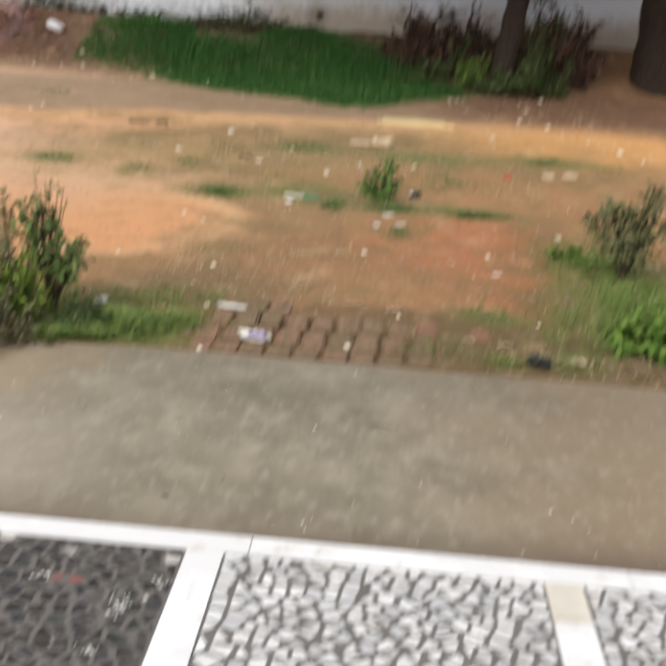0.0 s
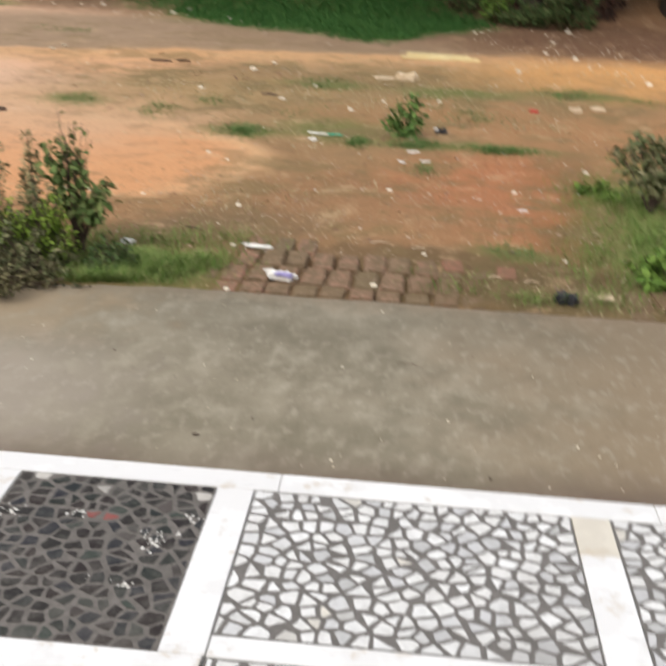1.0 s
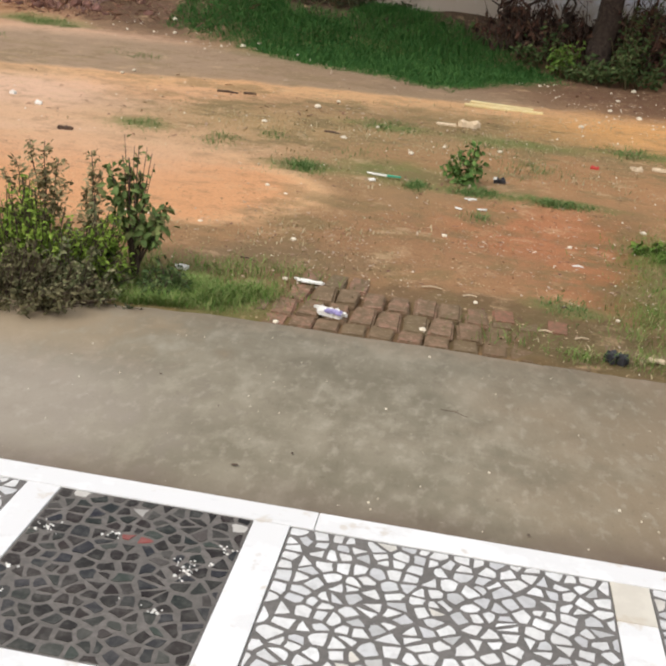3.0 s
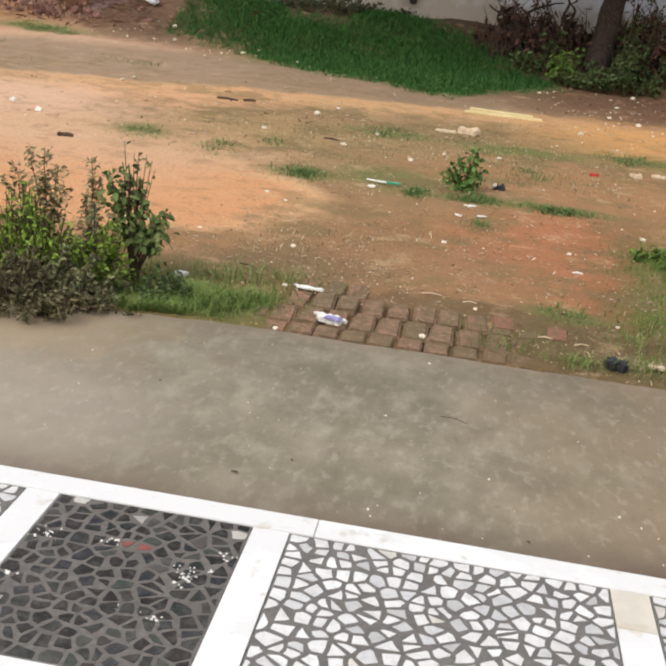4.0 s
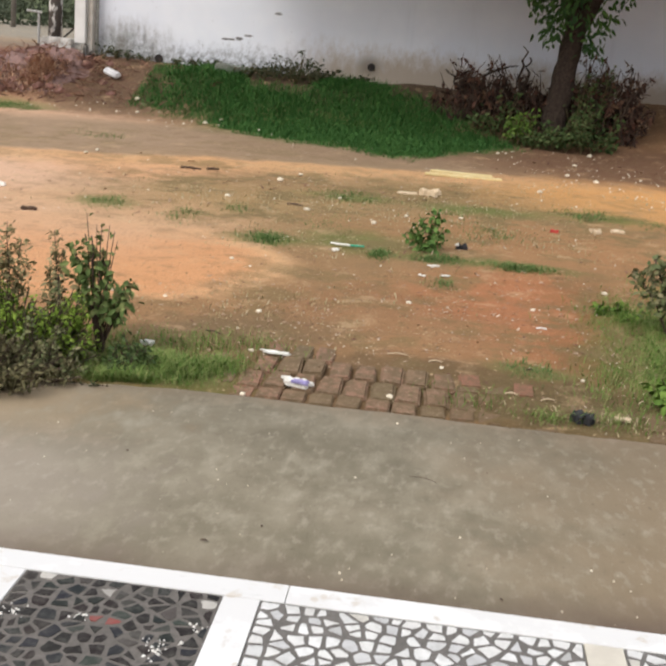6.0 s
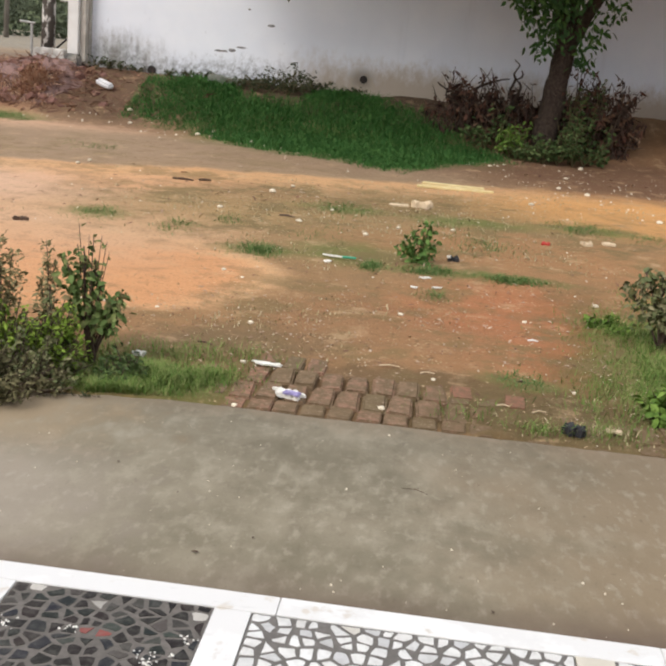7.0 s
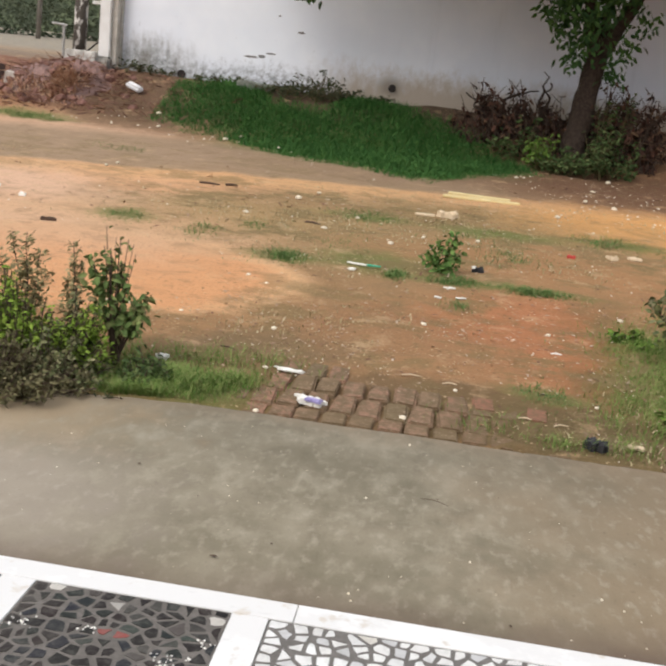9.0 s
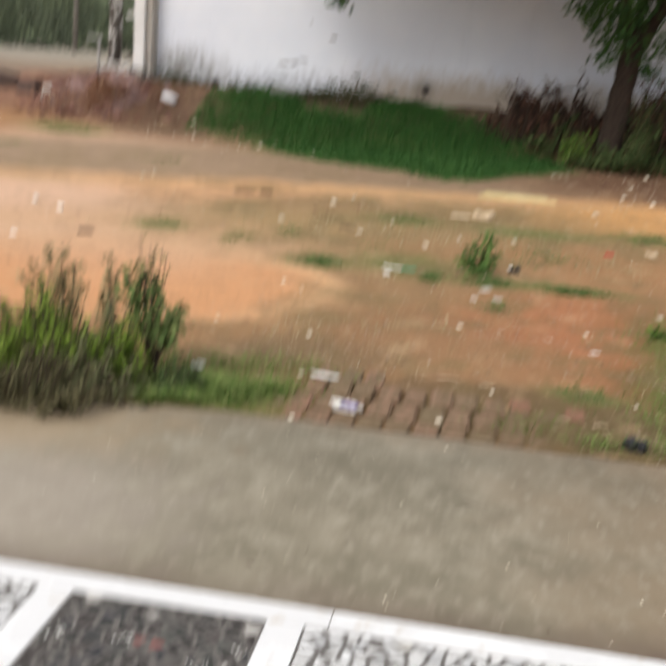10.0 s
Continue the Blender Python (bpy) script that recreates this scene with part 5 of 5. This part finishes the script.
crumpled("white_scrap", "flat white scrap on the earth", "paper", 0.31, 6.18, 0.075, 0.022, 0.006, WHITE, 17, 0.3)
crumpled("white_scrap", "white scrap under a green stick", "paper", -0.45, 6.58, 0.055, 0.045, 0.015, WHITE, 18, 0.5)
crumpled("buff_scrap", "pale buff scrap by the weeds", "paper", 1.11, 3.88, 0.085, 0.04, 0.012, CARD, 19, -0.15)
ob = crumpled("dark_scrap", "dark lump with a white end on the earth", "scrap", 0.42, 7.0, 0.09, 0.08, 0.05, BLACK, 20)
crumpled("white_end", "", "", -0.035, -0.02, 0.028, 0.03, 0.018, WHITE, 21, 0, ob, 0.03)
board = thing("wooden_board", "split pale yellow wooden board lying on the earth", "board", place=(0.45, 10.33, 0.205))
for y0, y1, x0, x1, a in ((0.075, 0.145, -0.36, 0.28, -0.10), (-0.06, 0.010, -0.40, 0.385, 0.03)):
    bm = box_bm(x0, x1, y0, y1, 0.0, 0.022, 0.004)
    ob = from_bm("plank", bm, YELLOW, board)
    ob.rotation_euler = (0.1, 0.0, a)
stick = thing("plastic_stick", "white and green plastic stick on the earth", "stick", place=(-0.36, 6.68, 0.085))
obj("white_half", *tube([(-0.14, 0.03, 0.01), (-0.09, 0.0, 0.012), (0.0, -0.01, 0.012)], [0.006, 0.008, 0.007], 7), WHITE, stick, "white half")
obj("green_half", *tube([(0.002, -0.01, 0.012), (0.10, 0.0, 0.012)], [0.009, 0.007], 7), GREENP, stick, "green half")
for x, y, l, a, mat, lab in ((-2.15, 9.28, 0.2, 0.0, DARKLEAF, "dark dry stick on the earth"), (-1.95, 9.35, 0.12, 0.4, DARKLEAF, "dark dry stick on the earth"), (-0.84, 4.50, 0.09, -0.4, DARKLEAF, "dark dry stick on the earth"), (0.27, 2.97, 0.10, -0.3, DARKLEAF, "thin dark twig on the slab"), (-1.60, 5.05, 0.16, 0.0, STONE, "pale straight stick behind the shrubs"), (0.10, 4.47, 0.10, 0.1, CARD, "pale straight stick on the bricks"), (0.29, 4.42, 0.07, 0.2, CARD, "pale straight stick on the bricks"), (0.86, 5.19, 0.06, 0.1, WHITE, "short white stick on the earth"), (0.19, 4.83, 0.07, 0.1, WHITE, "short white stick on the earth"), (-0.95, 8.0, 0.14, -0.3, DARKLEAF, "dark dry stick on the earth"), (0.64, 4.05, 0.06, 0.0, CARD, "pale straight stick on the bricks"), (0.80, 4.02, 0.07, 0.4, CARD, "pale straight stick on the bricks"), (0.75, 4.45, 0.04, 0.1, DARKLEAF, "dark dry stick on the earth")):
    r = 0.0011 if y < 3.5 else 0.0036 if y < 5 else 0.007 if y < 6 else 0.011
    z = land(x, y) if y > 4.6 else 0.0
    V, F = tube([(-l / 2, 0, 0), (0, 0.008, 0.004), (l / 2, 0, 0)], [r, r * 1.1, r * 0.7], 6)
    ob = tagged(obj("stick", V, F, mat), lab, "stick", "sticks on the ground")
    ob.location, ob.rotation_euler = (x, y, z + 0.008), (0, 0, a)

# pale stones and crumbs, the larger ones each their own
big = [(-0.83, 7.86, 3.4), (-1.26, 9.14, 3.4), (-1.54, 8.12, 3.0), (-1.13, 9.55, 2.2), (-0.27, 7.63, 2.4), (-0.63, 8.50, 2.2), (-0.03, 8.03, 1.6), (0.42, 8.15, 2.2), (1.23, 6.68, 1.6), (1.33, 6.14, 2.2), (0.84, 5.58, 1.5), (0.11, 5.45, 2.0), (-0.69, 4.97, 1.6), (0.10, 3.84, 1.6), (0.32, 4.35, 1.0), (1.00, 4.39, 1.0), (-1.07, 6.06, 1.6), (-0.92, 5.89, 1.6), (-1.24, 5.06, 1.4), (1.19, 9.86, 3.4), (1.85, 10.83, 4.0), (1.58, 11.15, 3.0), (2.37, 9.57, 3.4), (2.05, 13.11, 4.0), (-3.77, 12.94, 3.6), (-3.92, 13.43, 4.2), (-2.81, 12.68, 4.2), (-2.66, 12.89, 4.2), (-2.07, 12.44, 3.4), (-1.60, 12.64, 3.0), (-1.48, 12.59, 3.0), (-0.57, 12.20, 2.8), (0.20, 12.53, 3.0), (0.87, 12.44, 2.8), (1.74, 11.96, 3.4), (-3.26, 9.86, 2.4), (-3.30, 9.63, 2.4), (-2.33, 11.42, 3.0), (-0.52, 3.66, 1.2), (-0.60, 4.28, 1.4), (0.10, 2.62, 0.5)]
for k, (x, y, r) in enumerate(big[:-1]):
    z = land(x, y) if y > 4.6 else 0.0
    ob = blob("stone", x, y, z + 0.002 * r, r * 0.0085 + 0.004, STONE, 0.6, k)
    tagged(ob, "small pale stone on bare earth", "stone", "pale stones on the yard")
V, F = [], []
rnd = random.Random(91)


def crumb(x, y, z, r):
    b = len(V)
    for k in range(5):
        a = 1.257 * k + rnd.uniform(-0.3, 0.3)
        V.append((x + r * math.cos(a) * rnd.uniform(0.6, 1.2), y + r * math.sin(a) * rnd.uniform(0.6, 1.2), z - 0.003))
    V.append((x, y, z + r * rnd.uniform(0.4, 0.8)))
    for k in range(5):
        F.append((b + k, b + (k + 1) % 5, b + 5))


for n, x, y, rx, ry, r in ((130, 0.2, 5.2, 1.5, 0.8, 0.005), (90, -0.4, 4.75, 0.8, 0.4, 0.005), (110, 0.6, 7.8, 2.0, 1.6, 0.009), (110, 1.8, 10.5, 2.2, 1.2, 0.015), (90, 2.2, 11.9, 2.8, 0.9, 0.012), (60, -1.8, 12.4, 2.6, 0.6, 0.018), (60, -2.0, 7.6, 2.2, 2.5, 0.010), (40, -4.4, 13.1, 1.6, 0.4, 0.016), (50, 0.3, 12.6, 1.2, 0.4, 0.02), (35, 1.2, 4.2, 0.7, 0.5, 0.004)):
    for px, py, z, s in in_patch(n, x, y, rx, ry, 0.8):
        crumb(px, py, z + 0.002, r * rnd.uniform(0.35, 1.3))
tagged(obj("pale_crumbs", V, F, STONE), "scattered pale stone crumbs and scraps on the yard", "crumbs", kind="stuff")
V, F = [], []
for k in range(120):
    x, y = rnd.uniform(-1.2, 1.3), rnd.uniform(1.98, 3.5)
    crumb(x, y, 0.001, rnd.choice((0.002, 0.003, 0.0025, 0.005)))
for x, y, r in ((0.03, 2.93, 0.009), (0.40, 2.56, 0.007), (0.42, 3.23, 0.006), (0.05, 2.24, 0.006), (0.06, 2.2, 0.005), (0.80, 2.45, 0.007), (0.15, 3.52, 0.008), (0.86, 2.4, 0.006)):
    crumb(x, y, 0.002, r)
tagged(obj("slab_crumbs", V, F, STONE), "tiny pale crumbs on the concrete", "crumbs", kind="stuff")
for name, label, mat, jobs in (("dead_leaf_litter", "dark dead leaves strewn on the yard", LEAF_DRY, ((220, 0.1, 4.9, 1.3, 0.6, 0.028), (180, 0.4, 6.6, 1.5, 1.3, 0.035), (90, -2.6, 8.6, 1.8, 1.6, 0.045), (160, 2.2, 12.2, 2.2, 1.0, 0.07), (90, -0.7, 9.0, 2.0, 0.9, 0.045))),
                               ("pale_leaf_litter", "pale dry leaf scraps strewn on the yard", LEAF_FLAKE, ((760, 0.1, 5.05, 1.5, 0.7, 0.026), (360, 0.5, 6.6, 1.5, 1.3, 0.032), (220, -0.3, 9.0, 2.4, 0.9, 0.045), (200, -1.6, 11.6, 3.2, 0.9, 0.05), (90, 1.2, 4.2, 0.6, 0.6, 0.018), (100, 2.0, 11.5, 2.0, 1.2, 0.05)))):
    out = ([], [])
    for n, x, y, rx, ry, l in jobs:
        for px, py, z, s in in_patch(n, x, y, rx, ry, 0.8):
            q = l * rnd.uniform(0.4, 1.3)
            leaf(out, (px, py, z + 0.006), (rnd.uniform(-1, 1), rnd.uniform(-1, 1), rnd.uniform(0.0, 0.25)), q, q * rnd.uniform(0.25, 0.55), (rnd.uniform(-0.3, 0.3), rnd.uniform(-0.3, 0.3), 1))
    tagged(obj(name, *out, mat), label, "leaf litter", kind="stuff")
for x, y, l in ((-0.79, 2.91, 0.022), (-0.22, 2.456, 0.018), (-0.53, 2.72, 0.012), (-0.36, 2.32, 0.03), (0.50, 3.1, 0.012), (0.28, 3.0, 0.012), (0.52, 2.19, 0.02)):
    out = ([], [])
    leaf(out, (0, 0, 0.003), (1, 0.2, 0.1), l, l * 0.45, (0, 0, 1))
    ob = tagged(obj("dead_leaf", *out, DARKLEAF), "small dark dead leaf on the concrete", "leaf", "dead leaves on the concrete")
    ob.location, ob.rotation_euler = (x, y, 0.002), (0, 0, l * 90)

# white paint spatters on the dark floor panel
V, F = [], []
for x, y, n, s in ((-0.69, 1.638, 16, 0.020), (-0.532, 1.655, 7, 0.012), (-0.326, 1.59, 12, 0.014), (-0.312, 1.545, 14, 0.014), (-0.337, 1.385, 9, 0.012), (-0.242, 1.665, 8, 0.012), (-0.68, 1.345, 8, 0.014), (-0.70, 1.453, 4, 0.008), (-0.26, 1.60, 4, 0.006), (-0.42, 1.40, 2, 0.008)):
    for k in range(n):
        px, py = min(-0.218, max(-0.722, x + rnd.gauss(0, s))), y + rnd.gauss(0, s * 0.8)
        crumb(px, py, FLOOR + 0.0012, rnd.uniform(0.0025, 0.007))
for k in range(len(V)):
    V[k] = (V[k][0], V[k][1], min(V[k][2], FLOOR + 0.003))
tagged(obj("paint_spatter", V, F, WHITE), "white paint spatters on the dark stone panel", "spatter", kind="stuff")

# ---- brick paving ----
nb = Nodes("old_brick", 0.95, 0.1)
c = nb.ramp(nb.random(), [(0.0, (0.30, 0.175, 0.12)), (0.3, (0.25, 0.165, 0.105)), (0.55, (0.185, 0.14, 0.08)), (0.7, (0.29, 0.185, 0.125)), (0.9, (0.33, 0.175, 0.12)), (1.0, (0.38, 0.15, 0.10))])
c = nb.mix(nb.step(nb.noise(15, 6, rough=0.75).outputs[0], 0.40, 0.56, 0.0, 0.9), c, (0.165, 0.118, 0.070))
sx = nb.t.nodes.new("ShaderNodeSeparateXYZ")
nb.link(nb.pos, sx.inputs[0])
cover = nb.math("ADD", sx.outputs[0], nb.math("MULTIPLY", nb.noise(7, 5, rough=0.7).outputs[0], 1.3))
c = nb.mix(nb.step(cover, 0.75, 1.2, 0.0, 0.85), c, (0.165, 0.115, 0.065))
c = nb.mix(nb.step(nb.noise(42, 4, rough=0.7).outputs[0], 0.54, 0.72, 0.0, 0.7), c, (0.42, 0.31, 0.22))
nb.bump(nb.noise(40, 5).outputs[0], 0.8, 0.006)
BRICK = nb.done(c)
paving = tagged(new("brick_paving"), "worn reddish brown brick paving sunk in soil", "paving", kind="structure")
shapes = []
rnd = random.Random(97)
for k in range(6):
    bm = box_bm(-0.050, 0.050, -0.112, 0.112, -0.06, 0.0, 0.009)
    for v in bm.verts:
        v.co += Vector((noise.noise(v.co * 30 + Vector((k, 0, 0))), noise.noise(v.co * 30 + Vector((0, k, 0))), 0.5 * noise.noise(v.co * 25 + Vector((0, 0, k))))) * 0.010
    me = bpy.data.meshes.new("brick")
    bm.to_mesh(me)
    bm.free()
    me.materials.append(BRICK)
    shapes.append(me)
half = []
for k in range(3):
    bm = box_bm(-0.051, 0.051, -0.066, 0.066, -0.06, 0.0, 0.006)
    me = bpy.data.meshes.new("brick")
    bm.to_mesh(me)
    bm.free()
    me.materials.append(BRICK)
    half.append(me)
for row, (y, off) in enumerate(((3.722, 0.0), (3.912, 0.014), (4.150, 0.036), (4.388, 0.058))):
    for k in range(-4, 18):
        x = -0.4225 + 0.119 * k + off
        if row == 3 and (x > -0.15 or x < -0.6):
            continue
        if x < -0.75 or x > 1.55 or (row == 2 and (0.66 < x < 0.85 or x > 1.0)):
            continue
        if row == 0 and x > 0.6 and k % 2:
            continue
        sunk = 0.010 * smooth01((x - 0.25) / 0.4) + 0.022 * smooth01((-0.42 - x) / 0.25) + (0.008 if row == 3 else 0)
        ob = new("brick", rnd.choice(half) if row == 0 else rnd.choice(shapes))
        ob.parent = paving
        ob.location = (x + rnd.uniform(-0.006, 0.006), y + rnd.uniform(-0.006, 0.006), 0.002 - sunk * rnd.uniform(0.4, 1.6) + rnd.uniform(-0.003, 0.003))
        ob.rotation_euler = (rnd.uniform(-0.03, 0.03), rnd.uniform(-0.04, 0.04), rnd.uniform(-0.05, 0.05))
red = bpy.data.meshes.new("brick")
bm = box_bm(-0.052, 0.052, -0.085, 0.085, -0.05, 0.0, 0.008)
bm.to_mesh(red)
bm.free()
red.materials.append(plain("red_brick", (0.33, 0.155, 0.105), (0.19, 0.125, 0.075), 34, 0.95, 0.1, 0.8))
for x, y, a in ((0.455, 4.20, 0.04), (0.70, 4.15, -0.06)):
    ob = new("brick", red)
    ob.parent = paving
    ob.location, ob.rotation_euler = (x, y, 0.003), (0.02, 0.01, a)
